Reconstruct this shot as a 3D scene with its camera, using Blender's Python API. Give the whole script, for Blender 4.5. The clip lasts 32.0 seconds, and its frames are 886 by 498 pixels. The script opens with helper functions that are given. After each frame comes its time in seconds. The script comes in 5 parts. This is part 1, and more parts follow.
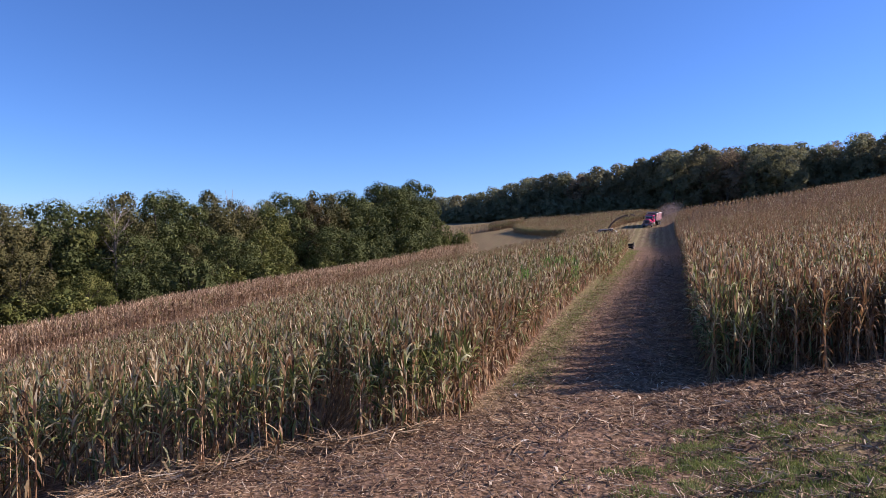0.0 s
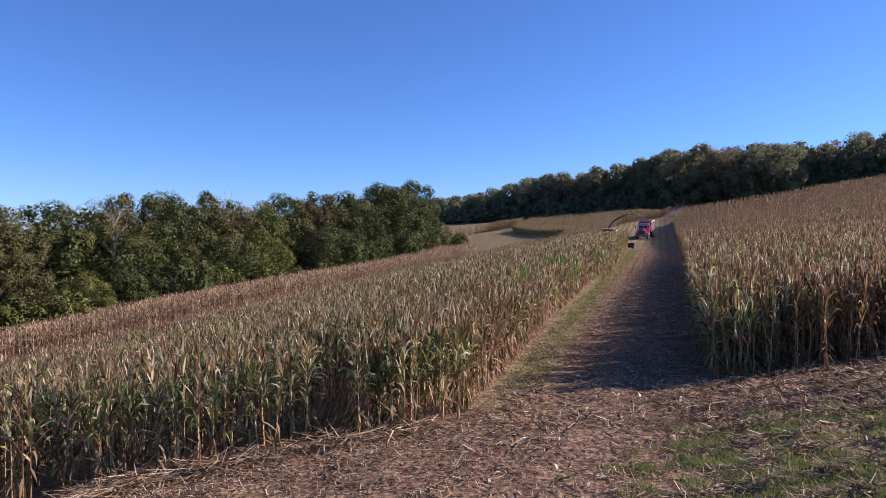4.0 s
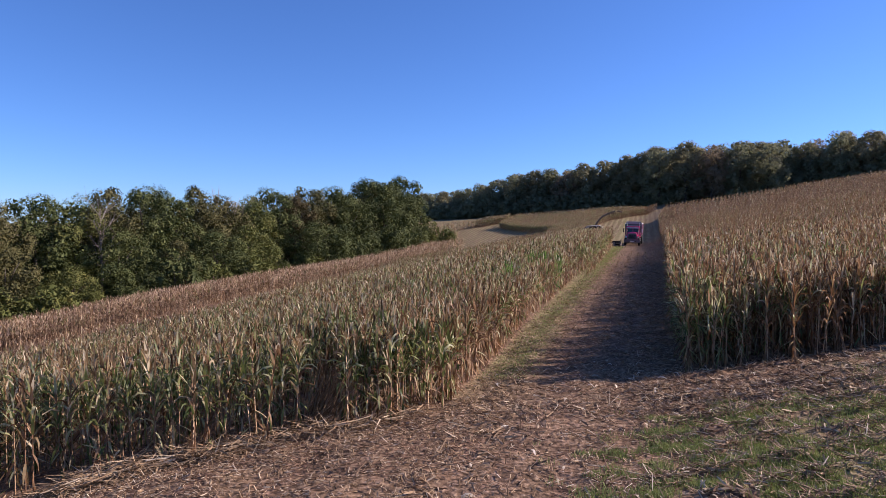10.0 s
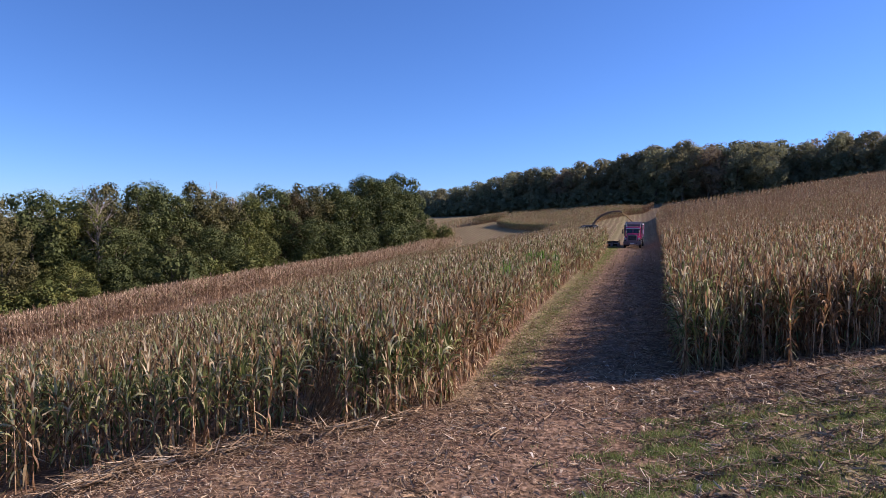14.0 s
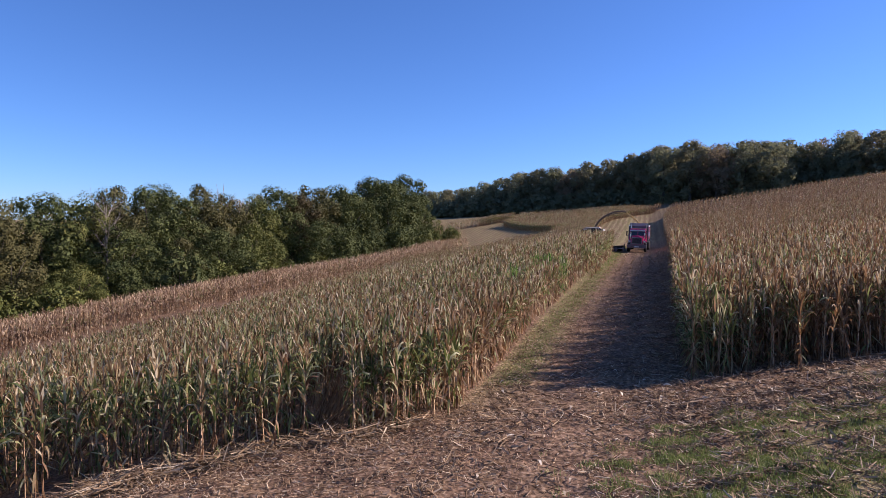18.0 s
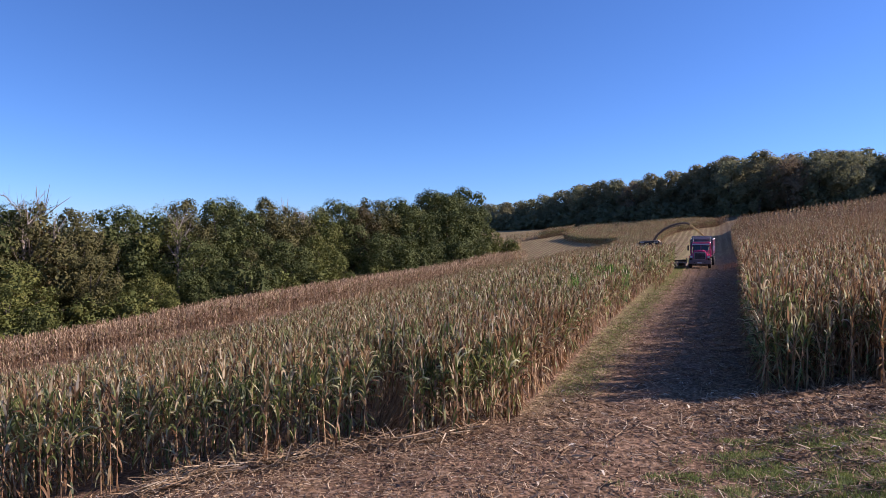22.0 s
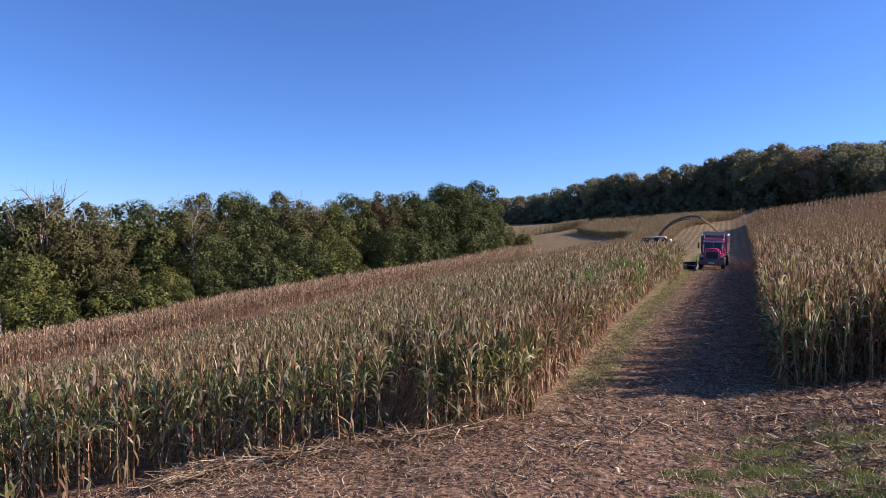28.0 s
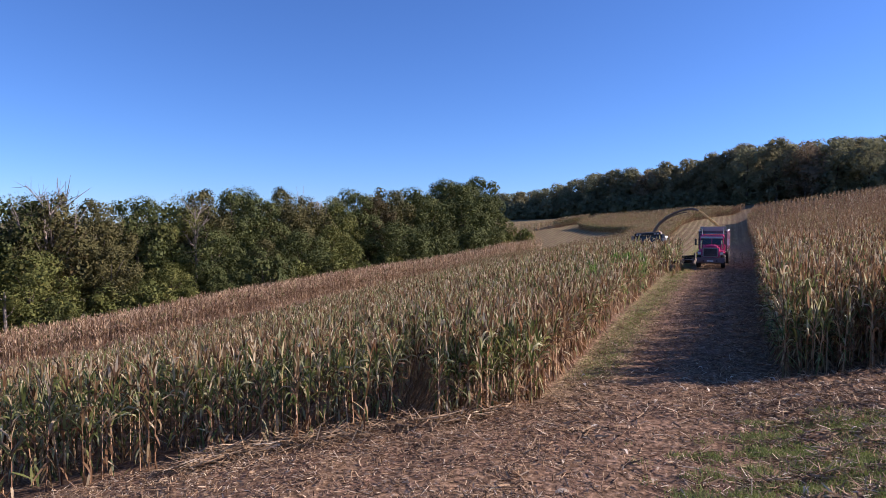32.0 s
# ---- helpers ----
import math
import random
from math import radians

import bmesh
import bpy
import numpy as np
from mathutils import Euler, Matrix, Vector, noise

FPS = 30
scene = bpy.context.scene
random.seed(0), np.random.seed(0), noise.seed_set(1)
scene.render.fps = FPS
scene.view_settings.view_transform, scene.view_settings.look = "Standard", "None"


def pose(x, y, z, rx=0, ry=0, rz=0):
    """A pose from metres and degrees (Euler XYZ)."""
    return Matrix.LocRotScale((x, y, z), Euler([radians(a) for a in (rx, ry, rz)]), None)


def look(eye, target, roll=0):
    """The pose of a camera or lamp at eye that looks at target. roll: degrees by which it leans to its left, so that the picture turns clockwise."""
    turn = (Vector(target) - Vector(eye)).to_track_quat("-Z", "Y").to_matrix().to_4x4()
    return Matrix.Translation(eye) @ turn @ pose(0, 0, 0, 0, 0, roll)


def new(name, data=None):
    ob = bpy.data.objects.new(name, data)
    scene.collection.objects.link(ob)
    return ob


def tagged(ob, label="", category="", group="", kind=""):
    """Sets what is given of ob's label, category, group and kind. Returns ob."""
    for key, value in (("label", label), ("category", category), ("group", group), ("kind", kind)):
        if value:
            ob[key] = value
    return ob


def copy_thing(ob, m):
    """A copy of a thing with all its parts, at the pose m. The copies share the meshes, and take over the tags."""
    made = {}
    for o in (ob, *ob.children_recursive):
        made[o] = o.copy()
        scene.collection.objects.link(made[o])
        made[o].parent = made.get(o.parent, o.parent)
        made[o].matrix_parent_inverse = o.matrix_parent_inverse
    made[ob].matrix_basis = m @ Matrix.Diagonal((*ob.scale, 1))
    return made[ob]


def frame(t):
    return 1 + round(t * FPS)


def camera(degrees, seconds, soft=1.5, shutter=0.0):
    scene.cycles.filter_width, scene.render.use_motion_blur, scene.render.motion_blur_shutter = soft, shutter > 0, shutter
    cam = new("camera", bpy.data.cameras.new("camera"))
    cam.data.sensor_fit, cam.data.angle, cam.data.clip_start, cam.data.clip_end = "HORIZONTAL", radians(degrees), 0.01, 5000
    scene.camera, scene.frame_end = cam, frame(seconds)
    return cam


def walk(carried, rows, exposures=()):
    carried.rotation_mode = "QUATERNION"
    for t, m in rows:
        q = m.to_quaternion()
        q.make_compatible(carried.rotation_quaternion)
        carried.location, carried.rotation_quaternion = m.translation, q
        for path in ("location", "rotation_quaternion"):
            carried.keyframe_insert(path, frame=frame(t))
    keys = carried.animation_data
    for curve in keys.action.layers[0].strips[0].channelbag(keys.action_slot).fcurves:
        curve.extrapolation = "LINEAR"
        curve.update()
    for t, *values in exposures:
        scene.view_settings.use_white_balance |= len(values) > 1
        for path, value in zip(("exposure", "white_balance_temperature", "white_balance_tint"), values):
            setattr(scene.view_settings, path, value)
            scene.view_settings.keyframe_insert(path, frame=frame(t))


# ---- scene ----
cam = camera(68.0, 32.0, soft=0.7)
PATH = [
    (0, (0.0, 0.0, 6.0), (0.0, 1.999, 5.95), -0.0),
    (0.5, (-0.014, 0.027, 5.964), (-0.013, 2.026, 5.915), -0.1),
    (1, (-0.039, 0.065, 5.92), (-0.034, 2.064, 5.874), -0.1),
    (1.5, (-0.049, 0.1, 5.901), (-0.043, 2.099, 5.854), -0.1),
    (2, (-0.034, 0.107, 5.905), (-0.03, 2.106, 5.856), 0.0),
    (2.5, (-0.02, 0.107, 5.905), (-0.016, 2.106, 5.857), -0.1),
    (3, (-0.006, 0.116, 5.904), (-0.002, 2.115, 5.856), -0.1),
    (3.5, (0.012, 0.112, 5.902), (0.014, 2.111, 5.854), -0.2),
    (5.5, (0.053, 0.041, 5.953), (0.052, 2.041, 5.907), -0.1),
    (6, (0.042, 0.045, 5.973), (0.042, 2.044, 5.927), -0.1),
    (6.5, (0.009, 0.04, 5.98), (0.013, 2.039, 5.933), -0.1),
    (7, (0.005, -0.006, 5.968), (0.013, 1.994, 5.921), 0.0),
    (7.5, (0.013, -0.089, 5.953), (0.028, 1.91, 5.904), 0.0),
    (8, (0.005, -0.195, 5.94), (0.028, 1.804, 5.889), 0.1),
    (8.5, (-0.005, -0.285, 5.937), (0.026, 1.714, 5.883), 0.2),
    (9, (-0.016, -0.377, 5.94), (0.022, 1.622, 5.881), 0.2),
    (9.5, (0.02, -0.446, 5.939), (0.059, 1.553, 5.879), 0.2),
    (10, (0.08, -0.559, 5.954), (0.119, 1.44, 5.893), 0.1),
    (10.5, (0.115, -0.599, 5.949), (0.151, 1.4, 5.888), 0.2),
    (11, (0.068, -0.6, 5.915), (0.111, 1.399, 5.857), 0.1),
    (11.5, (0.02, -0.573, 5.882), (0.068, 1.426, 5.828), 0.1),
    (12, (0.047, -0.628, 5.897), (0.094, 1.371, 5.843), 0.1),
    (12.5, (0.045, -0.607, 5.898), (0.092, 1.392, 5.843), 0.1),
    (13, (0.052, -0.607, 5.923), (0.099, 1.392, 5.868), 0.2),
    (13.5, (0.039, -0.615, 5.988), (0.086, 1.383, 5.927), 0.3),
    (14, (0.022, -0.613, 6.09), (0.07, 1.385, 6.019), 0.5),
    (14.5, (-0.005, -0.604, 6.209), (0.044, 1.393, 6.126), 0.7),
    (16.5, (-0.076, -0.58, 6.195), (-0.026, 1.418, 6.122), 0.6),
    (17, (-0.029, -0.602, 6.22), (0.015, 1.396, 6.148), 0.5),
    (17.5, (-0.012, -0.583, 6.223), (0.028, 1.415, 6.153), 0.4),
    (18, (0.007, -0.583, 6.213), (0.035, 1.415, 6.144), 0.3),
    (18.5, (0.05, -0.596, 6.185), (0.056, 1.403, 6.12), 0.2),
    (19, (0.093, -0.611, 6.15), (0.07, 1.388, 6.091), 0.1),
    (19.5, (0.151, -0.632, 6.12), (0.092, 1.367, 6.067), -0.0),
    (20, (0.1, -0.624, 6.098), (0.013, 1.373, 6.052), 0.1),
    (20.5, (0.04, -0.594, 6.084), (-0.073, 1.402, 6.043), 0.2),
    (21, (-0.012, -0.574, 6.055), (-0.146, 1.421, 6.022), 0.3),
    (21.5, (-0.015, -0.573, 6.048), (-0.163, 1.421, 6.017), 0.4),
    (22, (-0.022, -0.569, 6.037), (-0.173, 1.425, 6.007), 0.4),
    (22.5, (-0.012, -0.569, 6.027), (-0.17, 1.425, 5.997), 0.4),
    (23, (-0.008, -0.571, 6.018), (-0.171, 1.422, 5.987), 0.3),
    (23.5, (0.014, -0.573, 6.005), (-0.156, 1.419, 5.974), 0.3),
    (24, (0.023, -0.566, 6.016), (-0.153, 1.426, 5.982), 0.3),
    (24.5, (0.032, -0.575, 6.042), (-0.149, 1.416, 6.005), 0.3),
    (25, (0.03, -0.552, 6.048), (-0.154, 1.439, 6.008), 0.3),
    (25.5, (0.017, -0.548, 6.052), (-0.17, 1.443, 6.01), 0.3),
    (27.5, (-0.036, -0.501, 6.085), (-0.226, 1.489, 6.037), 0.4),
    (28, (-0.049, -0.516, 6.08), (-0.239, 1.475, 6.03), 0.4),
    (28.5, (-0.039, -0.556, 6.09), (-0.235, 1.434, 6.038), 0.4),
    (29, (-0.045, -0.577, 6.086), (-0.244, 1.412, 6.031), 0.4),
    (29.5, (-0.052, -0.626, 6.096), (-0.253, 1.363, 6.039), 0.4),
    (30, (-0.073, -0.695, 6.067), (-0.275, 1.294, 6.011), 0.3),
    (30.5, (-0.096, -0.769, 6.045), (-0.296, 1.22, 5.988), 0.2),
    (31, (-0.138, -0.81, 6.007), (-0.337, 1.179, 5.949), 0.2),
    (31.5, (-0.201, -0.865, 5.97), (-0.396, 1.125, 5.91), 0.2),
    (32, (-0.257, -0.887, 5.94), (-0.447, 1.102, 5.879), 0.2),
]
walk(cam, [(t, look(eye, target, roll)) for t, eye, target, roll in PATH], exposures=[(0, 1.03, 5930, 25)])

# ---------------------------------------------------------------- light
SUN_AZ, SUN_EL = 80.0, 27.5          # degrees from +y towards +x, and above the horizon
world = bpy.data.worlds.new("sky")
scene.world = world
world.use_nodes = True
wn = world.node_tree
sky = wn.nodes.new("ShaderNodeTexSky")
sky.sky_type, sky.sun_disc = "NISHITA", False
sky.sun_elevation, sky.sun_rotation = radians(SUN_EL), radians(SUN_AZ)
sky.altitude, sky.air_density, sky.dust_density, sky.ozone_density = 1500, 1.0, 0.35, 9.2
wn.links.new(sky.outputs[0], wn.nodes["Background"].inputs[0])
wn.nodes["Background"].inputs[1].default_value = 0.077
sun_way = Vector((math.sin(radians(SUN_AZ)) * math.cos(radians(SUN_EL)), math.cos(radians(SUN_AZ)) * math.cos(radians(SUN_EL)), math.sin(radians(SUN_EL))))
sun_data = bpy.data.lights.new("sun", "SUN")
sun_data.energy, sun_data.angle, sun_data.color = 3.92, radians(0.6), (1.0, 0.86, 0.68)
sun = new("sun", sun_data)
sun.matrix_world = look((60, 40, 80), Vector((60, 40, 80)) - sun_way)

# ---------------------------------------------------------------- plan
# s runs along the mown lane, n across it to the right of its line through the camera
UX, UY = 0.313, 0.950
LANE_L, LANE_R = -4.5, 0.95          # the lane's edges by the headland
STRIP = -10.4                        # far edge of the swath that is being cut
CUT_FROM, CUT_TO = 89.5, 51.3        # where the swath ends at the start and at the end


def sn(x, y):
    return UX * x + UY * y, UY * x - UX * y


def xy(s, n):
    return UX * s + UY * n, UY * s - UX * n


def bumps(x, y, scale, seed=0):
    """Cheap smooth noise, about -1 to 1, over a plan."""
    r = np.random.default_rng(seed)
    out = 0
    for k in range(7):
        a, f, p = r.uniform(0, 6.28), r.uniform(0.6, 1.9) / scale, r.uniform(0, 6.28)
        out = out + np.sin((np.cos(a) * x + np.sin(a) * y) * f * 2 * np.pi + p)
    return out / 3.0


def bend(s):
    """How far the lane has veered to the right, far up the hill."""
    return 0.0021 * np.clip(s - 140, 0, 90) ** 2 + np.interp(s, [15, 22, 30, 52], [0.2, 0.0, 0.0, 0.65])


def veer(s):
    """The same for the far edge of the swath, which swings round the hill."""
    return bend(np.minimum(s, 140.0)) + np.interp(s, [140, 150, 158, 166, 174, 188], [0, 0.5, 2.6, 7.2, 12.6, 24.0])


def left_edge(s):
    """The lane's left edge, where the left stand begins."""
    return LANE_L + bend(s) + np.interp(s, [34, 48, 58, 84], [0.0, 0.4, 0.4, 0.0])


def right_edge(s):
    """The left edge of the right-hand stand, which swings away at the top of the hill."""
    return np.interp(s, [15, 30, 45, 60, 76, 100, 117, 125, 132, 147, 160], [1.4, 1.3, 1.65, 2.05, 2.3, 2.4, 2.4, 2.6, 2.9, 4.3, 6.6])


def terrain(x, y):
    x, y = np.asarray(x, float), np.asarray(y, float)
    s, n = sn(x, y)
    s = np.clip(s, -20, 230)
    g = np.interp(s, LANE_S, LANE_Z)
    nl = np.clip(LANE_L - n, 0, 95)
    nr = np.clip(n - LANE_R, 0, 110)
    far = np.clip((s - 60) / 70, 0, 1)
    fade = np.interp(s, [45, 70, 106, 125, 190], [1.0, 0.88, 0.80, 0.71, 0.42])
    drop = np.interp(nl, [0, 2.5, 6, 12, 25, 50, 95], [0, 0.12, 0.6, 1.6, 3.95, 7.3, 12.0]) * fade
    crest = np.interp(s, [150, 190], [1.0, 0.55])
    rise = far * 1.3 * (1 - np.exp(-nr / 2)) + np.interp(s, [20, 100], [0.08, 0.155]) * nr
    rise = rise * crest
    return g - drop + rise + 0.02 * bumps(x, y, 3.0, 3) + 0.05 * bumps(x, y, 14.0, 4)


LANE_KEYS = [(-30, 1.75), (0, 1.75), (12, 1.6), (18, 1.5), (30, 2.0), (53, 3.0), (73, 3.40), (94, 3.85), (105, 4.15), (126, 5.4), (151, 7.35), (175, 10.0), (205, 12.5), (235, 13.4)]
LANE_S = np.linspace(-30, 235, 400)
LANE_Z = np.interp(LANE_S, [k[0] for k in LANE_KEYS], [k[1] for k in LANE_KEYS])
LANE_Z = np.convolve(np.pad(LANE_Z, 12, mode="edge"), np.ones(25) / 25, "valid")

TREE_A, TREE_W = np.array((-42.0, 62.0)), np.array((0.5, 0.866))   # the wood's edge


def wood(x, y):
    """Metres to the right of the wood's edge."""
    return (x - TREE_A[0]) * TREE_W[1] - (y - TREE_A[1]) * TREE_W[0]


# ---------------------------------------------------------------- materials
def material(name, stops, rough=0.8, noise_scale=3.0, fine=40.0, island=0.6, bump=0.3, through_light=0.0, metal=0.0, coord="Object", spec=0.3):
    """Colour from a ramp over noise at two scales and the random of each island; relief; light through leaves."""
    m = bpy.data.materials.new(name)
    m.use_nodes = True
    t = m.node_tree
    n, l = t.nodes, t.links
    bsdf = n["Principled BSDF"]
    tc = n.new("ShaderNodeTexCoord")
    big, small = n.new("ShaderNodeTexNoise"), n.new("ShaderNodeTexNoise")
    big.inputs["Scale"].default_value, small.inputs["Scale"].default_value = noise_scale, fine
    big.inputs["Detail"].default_value = 4
    for k in (big, small):
        l.new(tc.outputs[coord], k.inputs["Vector"])
    geo = n.new("ShaderNodeNewGeometry")
    mix = n.new("ShaderNodeMix")
    mix.inputs[0].default_value = 0.35
    l.new(big.outputs[0], mix.inputs[2])
    l.new(small.outputs[0], mix.inputs[3])
    mix2 = n.new("ShaderNodeMix")
    mix2.inputs[0].default_value = island
    l.new(mix.outputs[0], mix2.inputs[2])
    l.new(geo.outputs["Random Per Island"], mix2.inputs[3])
    ramp = n.new("ShaderNodeValToRGB")
    e = ramp.color_ramp.elements
    while len(e) < len(stops):
        e.new(0.5)
    for k, (p, c) in zip(e, stops):
        k.position, k.color = p, (*c, 1)
    l.new(mix2.outputs[0], ramp.inputs[0])
    l.new(ramp.outputs[0], bsdf.inputs["Base Color"])
    bsdf.inputs["Roughness"].default_value = rough
    bsdf.inputs["Metallic"].default_value = metal
    bsdf.inputs["Specular IOR Level"].default_value = spec
    if bump:
        b = n.new("ShaderNodeBump")
        b.inputs["Strength"].default_value, b.inputs["Distance"].default_value = bump, 0.02
        l.new(small.outputs[0], b.inputs["Height"])
        l.new(b.outputs[0], bsdf.inputs["Normal"])
    if through_light:
        tr = n.new("ShaderNodeBsdfTranslucent")
        l.new(ramp.outputs[0], tr.inputs[0])
        ms = n.new("ShaderNodeMixShader")
        ms.inputs[0].default_value = through_light
        l.new(bsdf.outputs[0], ms.inputs[1])
        l.new(tr.outputs[0], ms.inputs[2])
        l.new(ms.outputs[0], n["Material Output"].inputs[0])
    return m


M_STALK = material("corn_stalk", [(0.2, (0.18, 0.098, 0.054)), (0.5, (0.33, 0.200, 0.110)), (0.8, (0.52, 0.370, 0.220))], 0.7, 2, 30, 0.7, 0)
M_DRY = material("dry_leaf", [(0.15, (0.060, 0.033, 0.016)), (0.38, (0.190, 0.121, 0.054)), (0.62, (0.350, 0.250, 0.126)), (0.85, (0.72, 0.60, 0.395))], 0.65, 1.5, 20, 0.7, 0, 0.40, spec=0.2)
M_GREEN = material("green_leaf", [(0.12, (0.062, 0.088, 0.026)), (0.40, (0.140, 0.168, 0.050)), (0.66, (0.285, 0.300, 0.100)), (0.88, (0.66, 0.62, 0.36))], 0.45, 1.5, 20, 0.8, 0, 0.45)
M_TASSEL = material("tassel", [(0.2, (0.141, 0.080, 0.041)), (0.5, (0.264, 0.172, 0.090)), (0.85, (0.397, 0.285, 0.160))], 0.8, 1.5, 20, 0.7, 0, 0.1)
M_RUST = material("rust_leaf", [(0.15, (0.090, 0.044, 0.021)), (0.5, (0.220, 0.118, 0.055)), (0.9, (0.440, 0.280, 0.150))], 0.6, 1.5, 20, 0.75, 0, 0.45)
M_LUSH = material("lush_leaf", [(0.12, (0.042, 0.090, 0.015)), (0.45, (0.098, 0.188, 0.031)), (0.8, (0.195, 0.306, 0.070))], 0.5, 1.5, 20, 0.8, 0, 0.55)
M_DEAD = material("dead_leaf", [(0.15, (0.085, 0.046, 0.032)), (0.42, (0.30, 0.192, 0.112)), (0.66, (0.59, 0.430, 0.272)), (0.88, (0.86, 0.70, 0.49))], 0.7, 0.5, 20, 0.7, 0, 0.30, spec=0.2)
CORN_MATS = [M_STALK, M_DRY, M_GREEN, M_TASSEL, M_RUST, M_LUSH]
M_STRAW = material("straw", [(0.1, (0.127, 0.077, 0.044)), (0.38, (0.276, 0.186, 0.107)), (0.75, (0.409, 0.287, 0.171)), (0.98, (0.721, 0.608, 0.438))], 0.8, 1.5, 25, 0.8, 0, spec=0.15)
M_SCRAP = material("dry_scrap", [(0.12, (0.127, 0.078, 0.049)), (0.38, (0.285, 0.183, 0.118)), (0.72, (0.426, 0.304, 0.191)), (0.93, (0.721, 0.608, 0.457))], 0.8, 1.5, 25, 0.85, 0, 0.12, spec=0.15)
M_HUSK = material("corn_husk", [(0.15, (0.40, 0.27, 0.16)), (0.5, (0.66, 0.54, 0.38)), (0.85, (0.82, 0.74, 0.60))], 0.7, 1.5, 25, 0.8, 0, 0.2, spec=0.2)
M_GRASS = material("grass_blade", [(0.1, (0.108, 0.140, 0.036)), (0.5, (0.205, 0.248, 0.070)), (0.9, (0.37, 0.39, 0.15))], 0.7, 0.6, 9, 0.6, 0, 0.35)


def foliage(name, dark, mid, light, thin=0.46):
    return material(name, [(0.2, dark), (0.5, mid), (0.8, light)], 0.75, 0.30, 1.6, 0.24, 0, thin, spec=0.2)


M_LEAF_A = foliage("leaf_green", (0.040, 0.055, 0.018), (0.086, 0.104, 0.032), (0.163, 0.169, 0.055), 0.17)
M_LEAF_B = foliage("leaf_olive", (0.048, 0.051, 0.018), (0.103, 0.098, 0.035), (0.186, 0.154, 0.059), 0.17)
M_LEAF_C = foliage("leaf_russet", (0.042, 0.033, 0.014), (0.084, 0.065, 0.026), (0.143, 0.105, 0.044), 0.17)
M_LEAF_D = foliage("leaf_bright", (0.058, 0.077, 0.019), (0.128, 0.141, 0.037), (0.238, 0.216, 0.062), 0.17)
# leaf colours lifted and flattened: the distance haze is put into them
M_HAZY_A = foliage("hazy_leaf_green", (0.165, 0.170, 0.098), (0.215, 0.220, 0.124), (0.275, 0.275, 0.155), 0.5)
M_HAZY_B = foliage("hazy_leaf_olive", (0.175, 0.165, 0.096), (0.232, 0.218, 0.122), (0.300, 0.275, 0.155), 0.5)
M_HAZY_C = foliage("hazy_leaf_brown", (0.190, 0.155, 0.100), (0.258, 0.203, 0.128), (0.330, 0.258, 0.162), 0.5)
M_TWIG = material("grey_twig", [(0.2, (0.16, 0.13, 0.11)), (0.8, (0.34, 0.29, 0.25))], 0.9, 2, 14, 0.3, 0)
M_BARK = material("bark", [(0.2, (0.05, 0.04, 0.03)), (0.8, (0.17, 0.14, 0.11))], 0.9, 2, 14, 0.2, 0.6)


